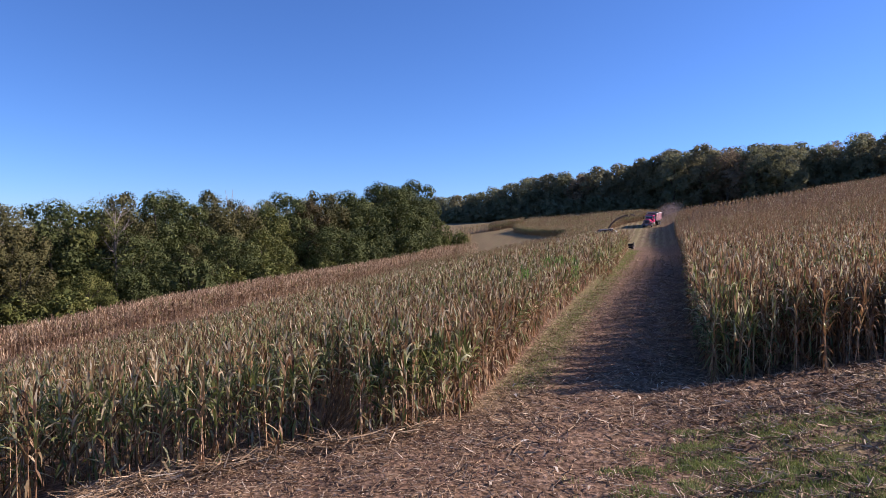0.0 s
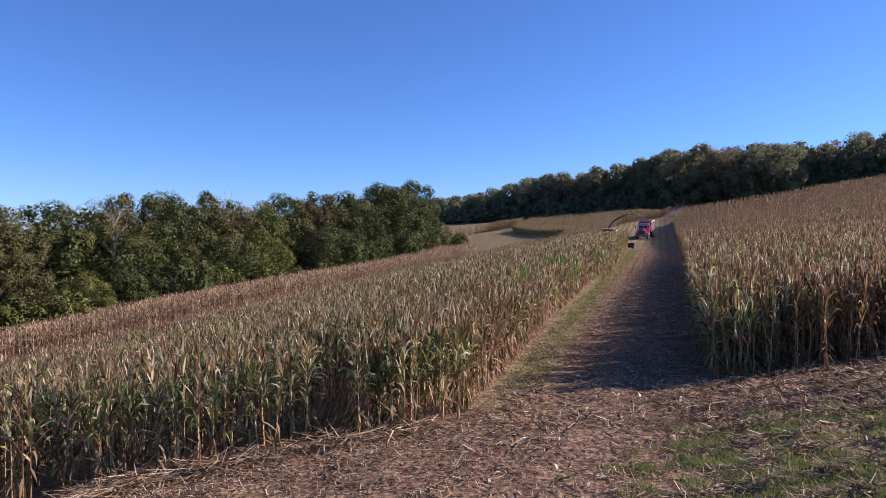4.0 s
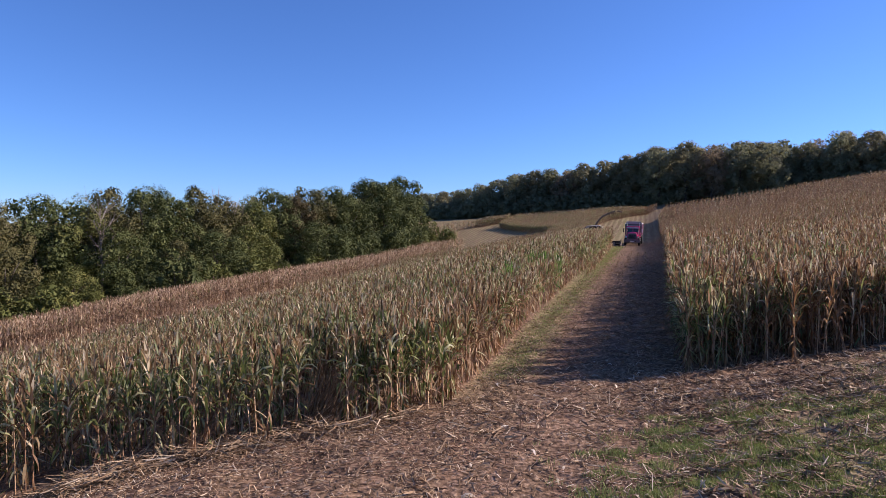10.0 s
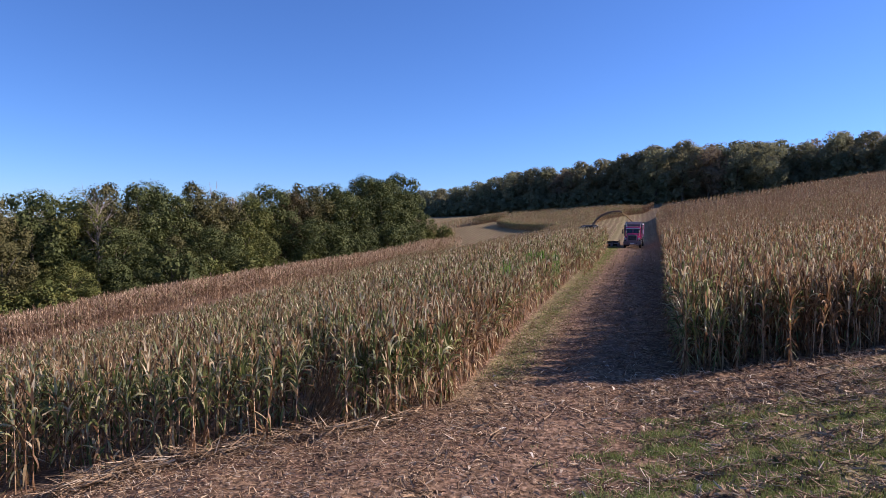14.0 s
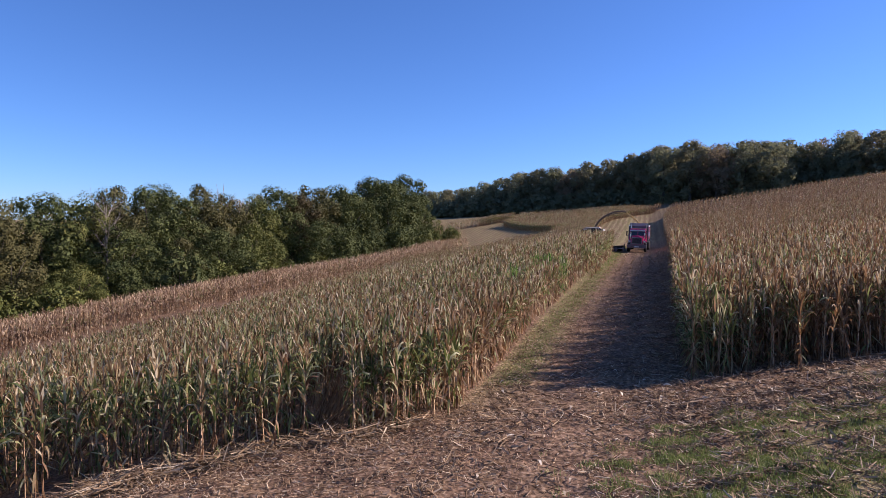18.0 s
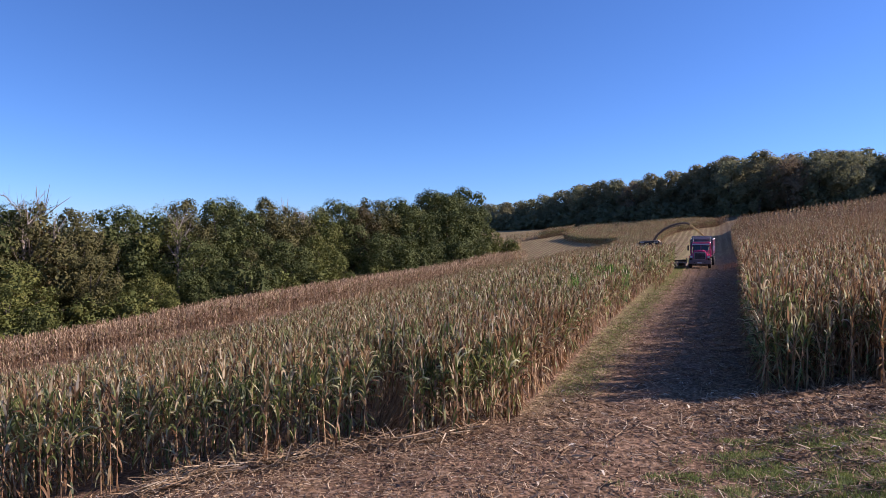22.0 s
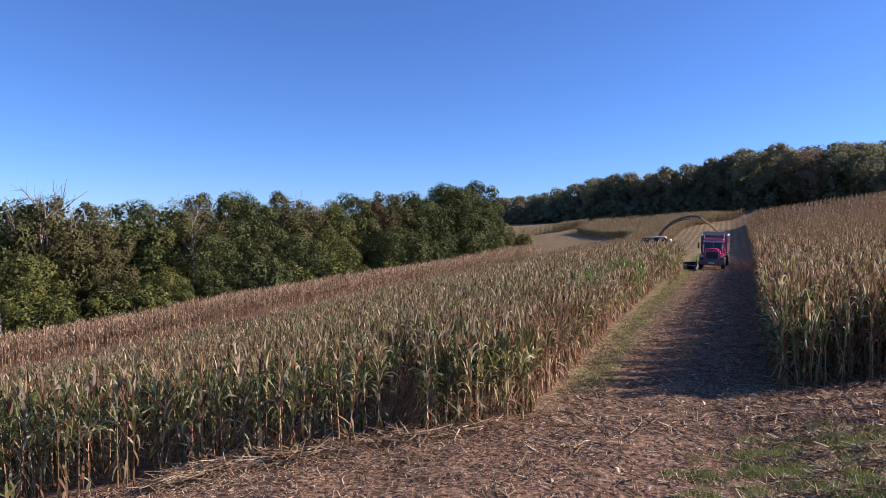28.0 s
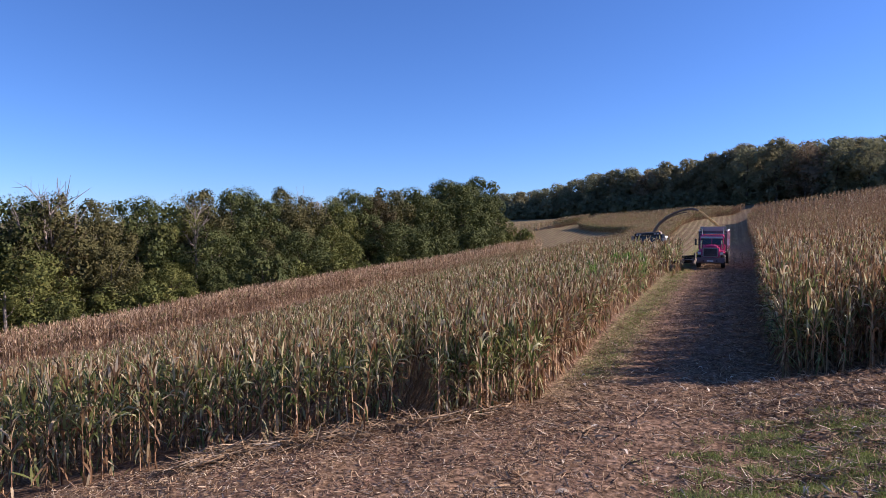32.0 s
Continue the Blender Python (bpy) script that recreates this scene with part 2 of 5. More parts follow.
def ground_material():
    m = bpy.data.materials.new("field_soil")
    m.use_nodes = True
    t = m.node_tree
    n, l = t.nodes, t.links
    bsdf = n["Principled BSDF"]
    bsdf.inputs["Roughness"].default_value, bsdf.inputs["Specular IOR Level"].default_value = 0.95, 0.1
    geo = n.new("ShaderNodeNewGeometry")

    def noise_of(scale, detail=5, dim=None):
        k = n.new("ShaderNodeTexNoise")
        k.inputs["Scale"].default_value, k.inputs["Detail"].default_value = scale, detail
        l.new(dim or geo.outputs["Position"], k.inputs["Vector"])
        return k.outputs[0]

    def maths(op, a, b):
        k = n.new("ShaderNodeMath")
        k.operation = op
        for i, v in enumerate((a, b)):
            if isinstance(v, (int, float)):
                k.inputs[i].default_value = v
            else:
                l.new(v, k.inputs[i])
        return k.outputs[0]

    def ramp_of(value, stops):
        k = n.new("ShaderNodeValToRGB")
        e = k.color_ramp.elements
        while len(e) < len(stops):
            e.new(0.5)
        for q, (p, c) in zip(e, stops):
            q.position, q.color = p, (*c, 1) if isinstance(c, tuple) else (c, c, c, 1)
        l.new(value, k.inputs[0])
        return k.outputs[0]

    def blend(fac, a, b):
        k = n.new("ShaderNodeMix")
        k.data_type = "RGBA"
        l.new(fac, k.inputs[0])
        l.new(a, k.inputs[6])
        l.new(b, k.inputs[7])
        return k.outputs[2]

    def dot(vec):
        k = n.new("ShaderNodeVectorMath")
        k.operation = "DOT_PRODUCT"
        l.new(geo.outputs["Position"], k.inputs[0])
        k.inputs[1].default_value = vec
        return k.outputs["Value"]

    across, along = dot((UY, -UX, 0)), dot((UX, UY, 0))
    fine = noise_of(9.0, 6)
    mid = noise_of(1.1, 5)
    # lane coordinates squeezed along its run, for tracks and rows
    comb = n.new("ShaderNodeCombineXYZ")
    l.new(across, comb.inputs[0])
    l.new(maths("MULTIPLY", along, 0.12), comb.inputs[1])
    streak = noise_of(1.6, 4, comb.outputs[0])
    soil = ramp_of(maths("ADD", maths("MULTIPLY", fine, 0.5), maths("MULTIPLY", mid, 0.5)),
                   [(0.36, (0.050, 0.030, 0.020)), (0.5, (0.205, 0.122, 0.079)), (0.64, (0.42, 0.260, 0.176))])
    litter = ramp_of(fine, [(0.35, (0.074, 0.045, 0.024)), (0.55, (0.231, 0.150, 0.090)), (0.70, (0.452, 0.318, 0.203))])
    litter_at = ramp_of(maths("ADD", maths("MULTIPLY", streak, 0.6), maths("MULTIPLY", mid, 0.4)), [(0.36, 0.0), (0.56, 0.85)])
    col = blend(litter_at, soil, litter)
    # green growth along the lane's left edge and on the headland
    green = ramp_of(fine, [(0.3, (0.120, 0.110, 0.044)), (0.55, (0.293, 0.245, 0.113)), (0.75, (0.542, 0.450, 0.250))])
    edge = ramp_of(maths("ADD", maths("MULTIPLY", across, 0.1), 1.0), [(0.54, 0.0), (0.56, 0.85), (0.64, 0.75), (0.72, 0.0)])
    edge_at = maths("MULTIPLY", edge, ramp_of(mid, [(0.35, 0.5), (0.58, 1.0)]))
    edge_at = maths("MULTIPLY", edge_at, ramp_of(maths("MULTIPLY", along, 0.01), [(0.14, 0.0), (0.2, 1.0)]))
    col = blend(edge_at, col, green)
    # olive regrowth and pale stubble over the mown hillside beyond the first stretch
    far_at = maths("MULTIPLY", ramp_of(maths("MULTIPLY", along, 0.01), [(0.62, 0.0), (0.95, 1.0)]), ramp_of(streak, [(0.35, 0.25), (0.6, 0.8)]))
    pale = ramp_of(maths("ADD", maths("MULTIPLY", fine, 0.5), maths("MULTIPLY", streak, 0.5)), [(0.38, (0.104, 0.091, 0.035)), (0.5, (0.200, 0.165, 0.074)), (0.62, (0.313, 0.252, 0.126))])
    stripe = n.new("ShaderNodeMath")
    stripe.operation = "SINE"
    l.new(maths("MULTIPLY", maths("ADD", across, maths("MULTIPLY", streak, 1.2)), 2 * math.pi / 1.1), stripe.inputs[0])
    rows_at = maths("ADD", maths("MULTIPLY", maths("ADD", maths("MULTIPLY", stripe.outputs[0], 0.5), 0.5), 0.65), maths("MULTIPLY", fine, 0.35))
    stubble_rows = ramp_of(rows_at, [(0.25, (0.150, 0.130, 0.052)), (0.5, (0.212, 0.180, 0.080)), (0.75, (0.335, 0.285, 0.145))])
    pale = blend(ramp_of(maths("MULTIPLY", along, 0.01), [(0.70, 0.0), (0.95, 0.9)]), pale, stubble_rows)
    swath_at = ramp_of(maths("ADD", maths("MULTIPLY", across, 0.1), 1.0), [(0.585, 1.0), (0.63, 0.12)])
    hill = ramp_of(maths("MULTIPLY", along, 0.01), [(0.93, 0.0), (0.99, 0.8)])
    col = blend(maths("MULTIPLY", far_at, maths("MAXIMUM", swath_at, hill)), col, pale)
    # patches of green on the headland, shaped by the ground's own noise
    head = maths("ADD", dot((0.66, -0.75, 0)), maths("MULTIPLY", maths("SUBTRACT", mid, 0.5), 7.0))
    mat_at = maths("MULTIPLY", ramp_of(maths("MULTIPLY", across, 0.1), [(0.0, 0.0), (0.12, 0.55)]), ramp_of(mid, [(0.35, 0.4), (0.55, 1.0)]))
    col = blend(mat_at, col, litter)
    head_at = maths("MULTIPLY", ramp_of(maths("ADD", maths("MULTIPLY", head, 0.05), 0.5), [(0.20, 0.0), (0.34, 0.8)]),
                    ramp_of(noise_of(0.7, 4), [(0.44, 0.0), (0.56, 1.0)]))
    head_at = maths("MULTIPLY", head_at, ramp_of(maths("MULTIPLY", across, 0.1), [(-0.10, 0.0), (0.22, 1.0)]))
    col = blend(head_at, col, green)
    l.new(col, bsdf.inputs["Base Color"])
    b = n.new("ShaderNodeBump")
    b.inputs["Strength"].default_value, b.inputs["Distance"].default_value = 0.9, 0.06
    comb2 = n.new("ShaderNodeCombineXYZ")
    l.new(maths("MULTIPLY", across, 0.5), comb2.inputs[0])
    l.new(maths("MULTIPLY", along, 2.2), comb2.inputs[1])
    cross = noise_of(1.0, 2, comb2.outputs[0])
    l.new(maths("ADD", maths("ADD", fine, streak), maths("MULTIPLY", cross, 2.5)), b.inputs["Height"])
    l.new(b.outputs[0], bsdf.inputs["Normal"])
    return m


# ---------------------------------------------------------------- mesh helpers
def sheet(name, verts, quads, mats=(), idx=None, smooth=False):
    """A mesh object from arrays of places and of four-cornered faces."""
    me = bpy.data.meshes.new(name)
    verts, quads = np.ascontiguousarray(verts, np.float32), np.ascontiguousarray(quads, np.int32)
    me.vertices.add(len(verts))
    me.vertices.foreach_set("co", verts.ravel())
    me.loops.add(quads.size)
    me.loops.foreach_set("vertex_index", quads.ravel())
    me.polygons.add(len(quads))
    me.polygons.foreach_set("loop_start", np.arange(0, quads.size, 4, dtype=np.int32))
    for m in mats:
        me.materials.append(m)
    if idx is not None:
        me.polygons.foreach_set("material_index", np.ascontiguousarray(idx, np.int32))
    if smooth:
        me.polygons.foreach_set("use_smooth", np.ones(len(quads), bool))
    me.update(calc_edges=True)
    return new(name, me)


def part(name, bm, mat, parent, label=""):
    me = bpy.data.meshes.new(name)
    bm.to_mesh(me)
    bm.free()
    me.materials.append(mat)
    ob = new(name, me)
    ob.parent = parent
    return tagged(ob, label)


# ---------------------------------------------------------------- ground
def graded(a, b, inner, step, growth):
    """Places along a line: even steps within inner, growing ones outside."""
    mid = list(np.arange(inner[0], inner[1] + step / 2, step))
    up, down, d = [], [], step
    p = inner[1]
    while p < b:
        d *= growth
        p += d
        up.append(p)
    p, d = inner[0], step
    while p > a:
        d *= growth
        p -= d
        down.append(p)
    return np.array(down[::-1] + mid + up)


def relief(x, y):
    """Ruts along the lane, windrows of litter over the headland, clods."""
    s, n = sn(x, y)
    lane = (n > LANE_L) & (n < LANE_R) & (s > 17)
    ruts = 0.03 * np.cos((n + 3.3) / 1.9 * 2 * np.pi) * lane
    rows = np.sin((y - 0.22 * x) / 0.95 * 2 * np.pi + 0.8 * bumps(x, y, 3, 61)) * 0.5 + 0.5
    head = 0.15 * rows ** 2 * np.clip((n - 0.2) / 1.5, 0, 1) * (s < 24)
    return np.where((s < 60) & (np.abs(n) < 30), ruts + head + 0.012 * bumps(x, y, 0.9, 11) + 0.016 * bumps(x, y, 1.7, 12), 0)


def surface(x, y):
    return terrain(x, y) + relief(x, y)


def build_ground():
    gx, gy = graded(-2500, 2500, (-9, 19), 0.2, 1.055), graded(-1500, 2800, (7, 24), 0.2, 1.05)
    X, Y = np.meshgrid(gx, gy)
    Z = surface(X, Y)
    w, h = len(gx), len(gy)
    i = np.arange(w * h).reshape(h, w)
    quads = np.stack([i[:-1, :-1], i[:-1, 1:], i[1:, 1:], i[1:, :-1]], -1).reshape(-1, 4)
    ob = sheet("ground", np.stack([X, Y, Z], -1).reshape(-1, 3), quads, [ground_material()], smooth=True)
    tagged(ob, "reddish soil with mown stubble, straw litter and patches of grass", "ground", kind="structure")


build_ground()


# ---------------------------------------------------------------- corn
def corn_plant(r, leaves, segs, sides, tassels, width, ear, long=1.0, foot=-0.05, low=0):
    """One plant: arrays of places, faces, the leaf that each face belongs to (-1 stalk, -2 tassel) and each leaf's height."""
    V, Q, L, H = [], [], [], []

    def strip(points, sides_way, widths, tag):
        base = sum(len(v) for v in V)
        p = np.array(points)
        w = np.array(widths)[:, None] * np.array(sides_way)
        V.append(np.stack([p - w, p + w], 1).reshape(-1, 3))
        for k in range(len(p) - 1):
            Q.append([base + 2 * k, base + 2 * k + 1, base + 2 * k + 3, base + 2 * k + 2])
            L.append(tag)

    top = r.uniform(2.1, 2.26)
    lean = r.normal(0, 0.04, 2)
    at = lambda h: np.array([lean[0] * h, lean[1] * h, h])  # noqa: E731
    if sides >= 3:
        ring = []
        for h, rad in ((-0.05, 0.017), (top * 0.93, 0.008)):
            ring.append([at(h) + rad * np.array([np.cos(a), np.sin(a), 0]) * width for a in np.arange(sides) * 2 * np.pi / sides])
        V.append(np.array(ring[0] + ring[1]))
        for k in range(sides):
            j = (k + 1) % sides
            Q.append([k, j, sides + j, sides + k])
            L.append(-1)
    else:
        a = r.uniform(0, 3.14)
        strip([at(-0.05), at(top * 0.9)], [[np.cos(a), np.sin(a), 0]] * 2, [0.012 * width, 0.007 * width], -1)
    az0 = r.uniform(0, 6.28) if segs > 1 else 0.0
    for k in range(leaves):
        h0 = max(0.20, foot + 0.1)
        h = h0 + (top - h0 - 0.06) * ((k + r.uniform(0, 0.9)) / leaves) ** 0.90
        a = az0 + (k % 2) * np.pi + r.normal(0, 0.5)
        out, side = np.array([np.cos(a), np.sin(a), 0]), np.array([-np.sin(a), np.cos(a), 0])
        rel = h / top
        half = 0.028 * width
        if rel > 0.62:        # upper leaves stand up and arch over at the tip
            length = long * r.uniform(0.52, 0.80) * float(np.interp(rel, [0.62, 0.85, 1.0], [1.0, 0.78, 0.48]))
            up0, curl, tw = r.uniform(1.15, 1.53), (r.uniform(1.4, 3.4) if r.uniform() < 0.36 else r.uniform(0.0, 0.8)), r.normal(0, 1.1)
        elif rel > 0.36:      # the long middle ones droop from half their length
            length = long * r.uniform(0.60, 0.92)
            up0, curl, tw = r.uniform(0.9, 1.45), (r.uniform(1.8, 3.8) if r.uniform() < 0.7 else r.uniform(0.2, 1.0)), r.normal(0, 1.2)
        else:                 # dead ones hang down along the stalk
            length, half = long * r.uniform(0.40, 0.72), half * 0.95
            up0, curl, tw = r.uniform(-1.35, -0.3), r.uniform(0.2, 1.2), r.normal(0, 1.2)
        if segs == 1:
            up0, curl, length = (r.uniform(0.5, 1.45) if r.uniform() < 0.6 else r.uniform(-0.9, 0.2)), 0.0, length * 0.85
        p, pts, ways, ws = at(h), [], [], []
        for q in range(segs + 1):
            f = q / segs
            pts.append(p.copy())
            ways.append(side * np.cos(tw * f) + np.array([0, 0, 1]) * np.sin(tw * f))
            ws.append(half * ((0.55 + 0.45 * min(1, f * 4)) * (1 - f ** 2.2) + 0.10))
            e = max(-1.5, up0 - curl * (f + 0.5 / segs) ** (1.6 if segs > 2 else 1.0))
            p = p + (out * np.cos(e) + np.array([0, 0, 1]) * np.sin(e)) * length / segs
        strip(pts, ways, ws, k)
        H.append(rel)
    for k in range(low):
        h, a = r.uniform(0.25, max(0.4, foot)), r.uniform(0, 6.28)
        out = np.array([np.cos(a), np.sin(a), 0])
        strip([at(h + 0.2), at(h - 0.12) + out * 0.28], [[-out[1], out[0], 0]] * 2, [0.05 * width, 0.04 * width], leaves + k)
        H.append(h / top)
    for k in range(tassels):
        a = r.uniform(0, 6.28)
        out = np.array([np.cos(a), np.sin(a), 0])
        spread = 0.02 if k == 0 else r.uniform(0.06, 0.18)
        strip([at(top * 0.92), at(top * 0.93) + out * spread + np.array([0, 0, r.uniform(0.16, 0.34)])], [[-out[1], out[0], 0]] * 2, [0.006 * width, 0.008 * width], -2)
    if ear:
        a = r.uniform(0, 6.28)
        out, side = np.array([np.cos(a), np.sin(a), 0]), np.array([-np.sin(a), np.cos(a), 0])
        h = r.uniform(0.9, 1.2)
        for w in (side, np.cross(out, side) * 0.7):
            strip([at(h), at(h) + out * 0.07 + np.array([0, 0, 0.12]), at(h) + out * 0.13 + np.array([0, 0, 0.24])], [w] * 3, [0.012, 0.032, 0.008], -1)
    return np.concatenate(V), np.array(Q), np.array(L), np.array(H)


def corn_kinds(seed, count, **shape):
    r = np.random.default_rng(seed)
    return [corn_plant(r, **shape) for _ in range(count)]


LOD = [
    corn_kinds(1, 28, leaves=19, segs=4, sides=3, tassels=1, width=0.96, ear=True, long=0.80),
    corn_kinds(2, 18, leaves=12, segs=3, sides=1, tassels=0, width=0.95, ear=False, long=0.72),
    corn_kinds(3, 12, leaves=11, segs=1, sides=1, tassels=0, width=1.1, ear=False, long=0.60),
    corn_kinds(4, 10, leaves=6, segs=1, sides=1, tassels=0, width=2.2, ear=False, long=0.60),
    # inside a stand only the upper halves show
    corn_kinds(5, 18, leaves=13, segs=3, sides=1, tassels=1, width=0.82, ear=False, foot=0.70, low=2, long=0.70),
    corn_kinds(6, 16, leaves=7, segs=3, sides=1, tassels=0, width=0.98, ear=False, long=0.70, foot=1.2, low=2),
    corn_kinds(7, 12, leaves=8, segs=1, sides=1, tassels=0, width=1.1, ear=False, long=0.58, foot=1.3, low=2),
    corn_kinds(8, 10, leaves=4, segs=1, sides=1, tassels=0, width=2.2, ear=False, long=0.62, foot=1.3),
]


def tall_at(x, y):
    """The stand gets lower down the slope towards the wood."""
    return np.interp(wood(x, y), [16, 30, 50], [0.72, 0.80, 1.0]) * np.interp(np.hypot(x, y), [12, 30, 50], [1.0, 1.0, 1.12])


def tall_right(x, y):
    """The right-hand stand is uneven along the lane."""
    s, n = sn(x, y)
    front = np.interp(front_right(x, y), [0, 6, 22], [1.14, 1.10, 1.0])
    return front * np.where(n - right_edge(s) < 2.2, np.clip(0.87 + 0.38 * bumps(x, y, 0.55, 77), 0.5, 1.27), 1.06)


def corn_mesh(px, py, lod, green, rust, seed, tall=1.0, origin=(0, 0, 0)):
    """Arrays of a stand of plants at the given places."""
    r = np.random.default_rng(seed)
    pz = terrain(px, py)
    pick = r.integers(0, len(LOD[lod]), len(px))
    VV, QQ, MM, base = [], [], [], 0
    for k, (V, Q, L, H) in enumerate(LOD[lod]):
        at = np.nonzero(pick == k)[0]
        if not len(at):
            continue
        P = len(at)
        # far off, the leaves lie along the rows and leave the alleys open
        a = r.uniform(0, 6.28, P) if lod % 4 < 2 else math.atan2(UY, UX) + r.normal(0, 0.4, P)
        sc = (tall[at] if np.ndim(tall) else tall) * r.uniform(0.90, 1.06, P)
        tx, ty = r.normal(0, 0.035, P), r.normal(0, 0.035, P)
        c, s = np.cos(a), np.sin(a)
        x = (V[None, :, 0] * c[:, None] - V[None, :, 1] * s[:, None])
        y = (V[None, :, 0] * s[:, None] + V[None, :, 1] * c[:, None])
        z = V[None, :, 2] * sc[:, None] + 0 * x
        x, y = x + tx[:, None] * z + px[at][:, None] - origin[0], y + ty[:, None] * z + py[at][:, None] - origin[1]
        z = z + pz[at][:, None] - origin[2]
        VV.append(np.stack([x, y, z], -1).reshape(-1, 3))
        QQ.append((Q[None] + (base + np.arange(P) * len(V))[:, None, None]).reshape(-1, 4))
        base += P * len(V)
        # which leaves are green, tan or rust: by height, place and chance
        g = np.where(green[at] > 1.15, green[at], np.clip(green[at] * np.exp(r.normal(0, 0.5, P)), 0.02, 1.1))[:, None]
        ru = np.clip(rust[at] * np.exp(r.normal(0, 0.5, P)), 0.02, 1.0)[:, None]
        u = r.uniform(0, 1, (P, len(H)))
        mid = np.exp(-((H[None] - 0.60) / np.where(H[None] > 0.6, 0.24, 0.34)) ** 2)
        pg = np.clip(g * (0.10 + 1.15 * mid) + np.clip(g - 1.0, 0, 1), 0, 0.97)
        pr = np.clip(ru * (1.2 - 0.55 * H[None]) + 0.12 * (H[None] < 0.4), 0, 0.92)
        leaf = np.where(u < pg, np.where(g > 1.15, 5, 2), np.where(u < pg + (1 - pg) * pr, 4, 1))
        full = np.concatenate([leaf, np.full((P, 1), 3), np.full((P, 1), 0)], 1)   # -2 tassel, -1 stalk
        MM.append(full[:, L].reshape(-1))
    return np.concatenate(VV), np.concatenate(QQ), np.concatenate(MM)


def front_left(x, y):
    """Metres behind the ragged front of the left stand."""
    return 0.87 * (y - np.interp(x, [-14, -8.4, -6.7, -5.2, -3.4, -1.7, 0.7, 3.0], [9.2, 11.0, 12.0, 12.8, 13.3, 14.0, 15.55, 17.4]))


def front_right(x, y):
    return (y - 18.25) - 0.15 * (x - 6.8)


def in_left(x, y):
    s, n = sn(x, y)
    q = wood(x, y)
    stand = (n < np.where(s > 130, STRIP + veer(s), left_edge(s) + 0.15)) & (front_left(x, y) > 0.14 * bumps(x, y, 1.1, 21) - 0.12) & ((q > np.interp(s, [55, 75, 92, 93], [29.5, 22, 16, 12.5]) + 0.5 * bumps(x, y, 5, 26)) | (s > 123)) & (s < 186 - 11.5 * np.clip((n + 12) / 12, 0, 1))
    notch = (s > np.interp(n, [-40, -28.4, -24.7, -18.3], [96, 104, 118, 123])) & (s < 137 + 1.5 * (-18.3 - n)) & (n < -18.3) & (x > 0.042 * y)
    behind = (s >= 156) & (n < -35)
    swath = (n > STRIP + veer(s)) & (s > CUT_TO)
    hollow = (np.abs(x + 2.30 + 0.10 * (y - 13.6)) < np.interp(y, [12.5, 14.2, 15.5, 18.0], [0.28, 0.44, 0.66, 0.30])) & (y < 16.9)
    return stand & ~notch & ~behind & ~swath & ~hollow


def in_right(x, y):
    s, n = sn(x, y)
    return (n > right_edge(s) - 0.1) & (front_right(x, y) > 0.2 * bumps(x, y, 1.5, 22)) & (s < 150 + 5 * (n > 28)) & (n < 75)


def in_brown(x, y):
    s, n = sn(x, y)
    q = wood(x, y)
    return (q > 1.5) & (q < 10.8 + 0.25 * bumps(x, y, 3, 27)) & (s < 121 + 1.5 * bumps(x, y, 4, 23)) & (y > 6)


def in_row_far(x, y):
    s, n = sn(x, y)
    return (np.abs(s - 164 - (n + 48) * 1.1) < 3) & (n < -35.5) & (n > -52)


def green_at(x, y):
    """How green the stand is, place by place."""
    s, n = sn(x, y)
    d = np.hypot(x, y)
    g = 0.54 + 0.22 * bumps(x, y, 9.0, 31) + 0.12 * bumps(x, y, 2.5, 32)
    g = g + 0.04 * np.exp(-((d - 16) / 9) ** 2) * (n < 0)
    g = g + 0.10 * (n < 0) - 0.30 * (n > 0) + 0.5 * (n > 0) * np.exp(-(((s - 33) / 4.0) ** 2 + ((n - 9.5) / 3.0) ** 2)) - 0.12 * np.clip((d - 50) / 60, 0, 1)
    g = g - 0.38 * np.exp(-((n - LANE_L - bend(s)) / 1.5) ** 2) * np.clip((50 - s) / 8, 0.3, 1)
    g = g + 0.18 * np.exp(-(((x + 1.0) / 1.6) ** 2 + ((y - 16.5) / 2.2) ** 2))
    g = np.clip(g, 0.03, 0.95)
    g = g + 2.2 * np.exp(-(((s - 37.3) / 1.5) ** 2 + ((n + 5.2) / 0.9) ** 2)) + 0.7 * np.exp(-(((s - 31.5) / 1.0) ** 2 + ((n + 6.2) / 0.9) ** 2)) + 0.9 * np.exp(-(((s - 43.5) / 1.5) ** 2 + ((n - 4.1) / 1.2) ** 2))
    face = s - (137 + 1.5 * (-18.3 - n))
    g = g + 0.2 * ((face > -0.5) & (face < 3) & (n < -18) & (s > 120))
    return np.clip(g, 0.03, 1.8)


def rust_at(x, y):
    s, n = sn(x, y)
    edge = np.exp(-((n - LANE_L - bend(s)) / 1.3) ** 2)
    return np.clip(0.25 + 0.15 * bumps(x, y, 6.0, 41) + 0.34 * edge + 0.50 * (n > 0), 0, 0.95)


def rows_of_corn(s0, s1, edge, rows, step, r, row=0.76):
    """Places in drilled rows that follow the lane; edge: the first row, rows: how many, to the left if negative."""
    s, n = np.meshgrid(np.arange(s0, s1, step), edge + row * np.arange(abs(rows)) * (1 if rows > 0 else -1))
    s, n = s.ravel() + r.uniform(-step / 2, step / 2, s.size), n.ravel() + r.normal(0, 0.05, n.size)
    return xy(s, n + (right_edge(s) - LANE_R if rows > 0 else bend(s)))


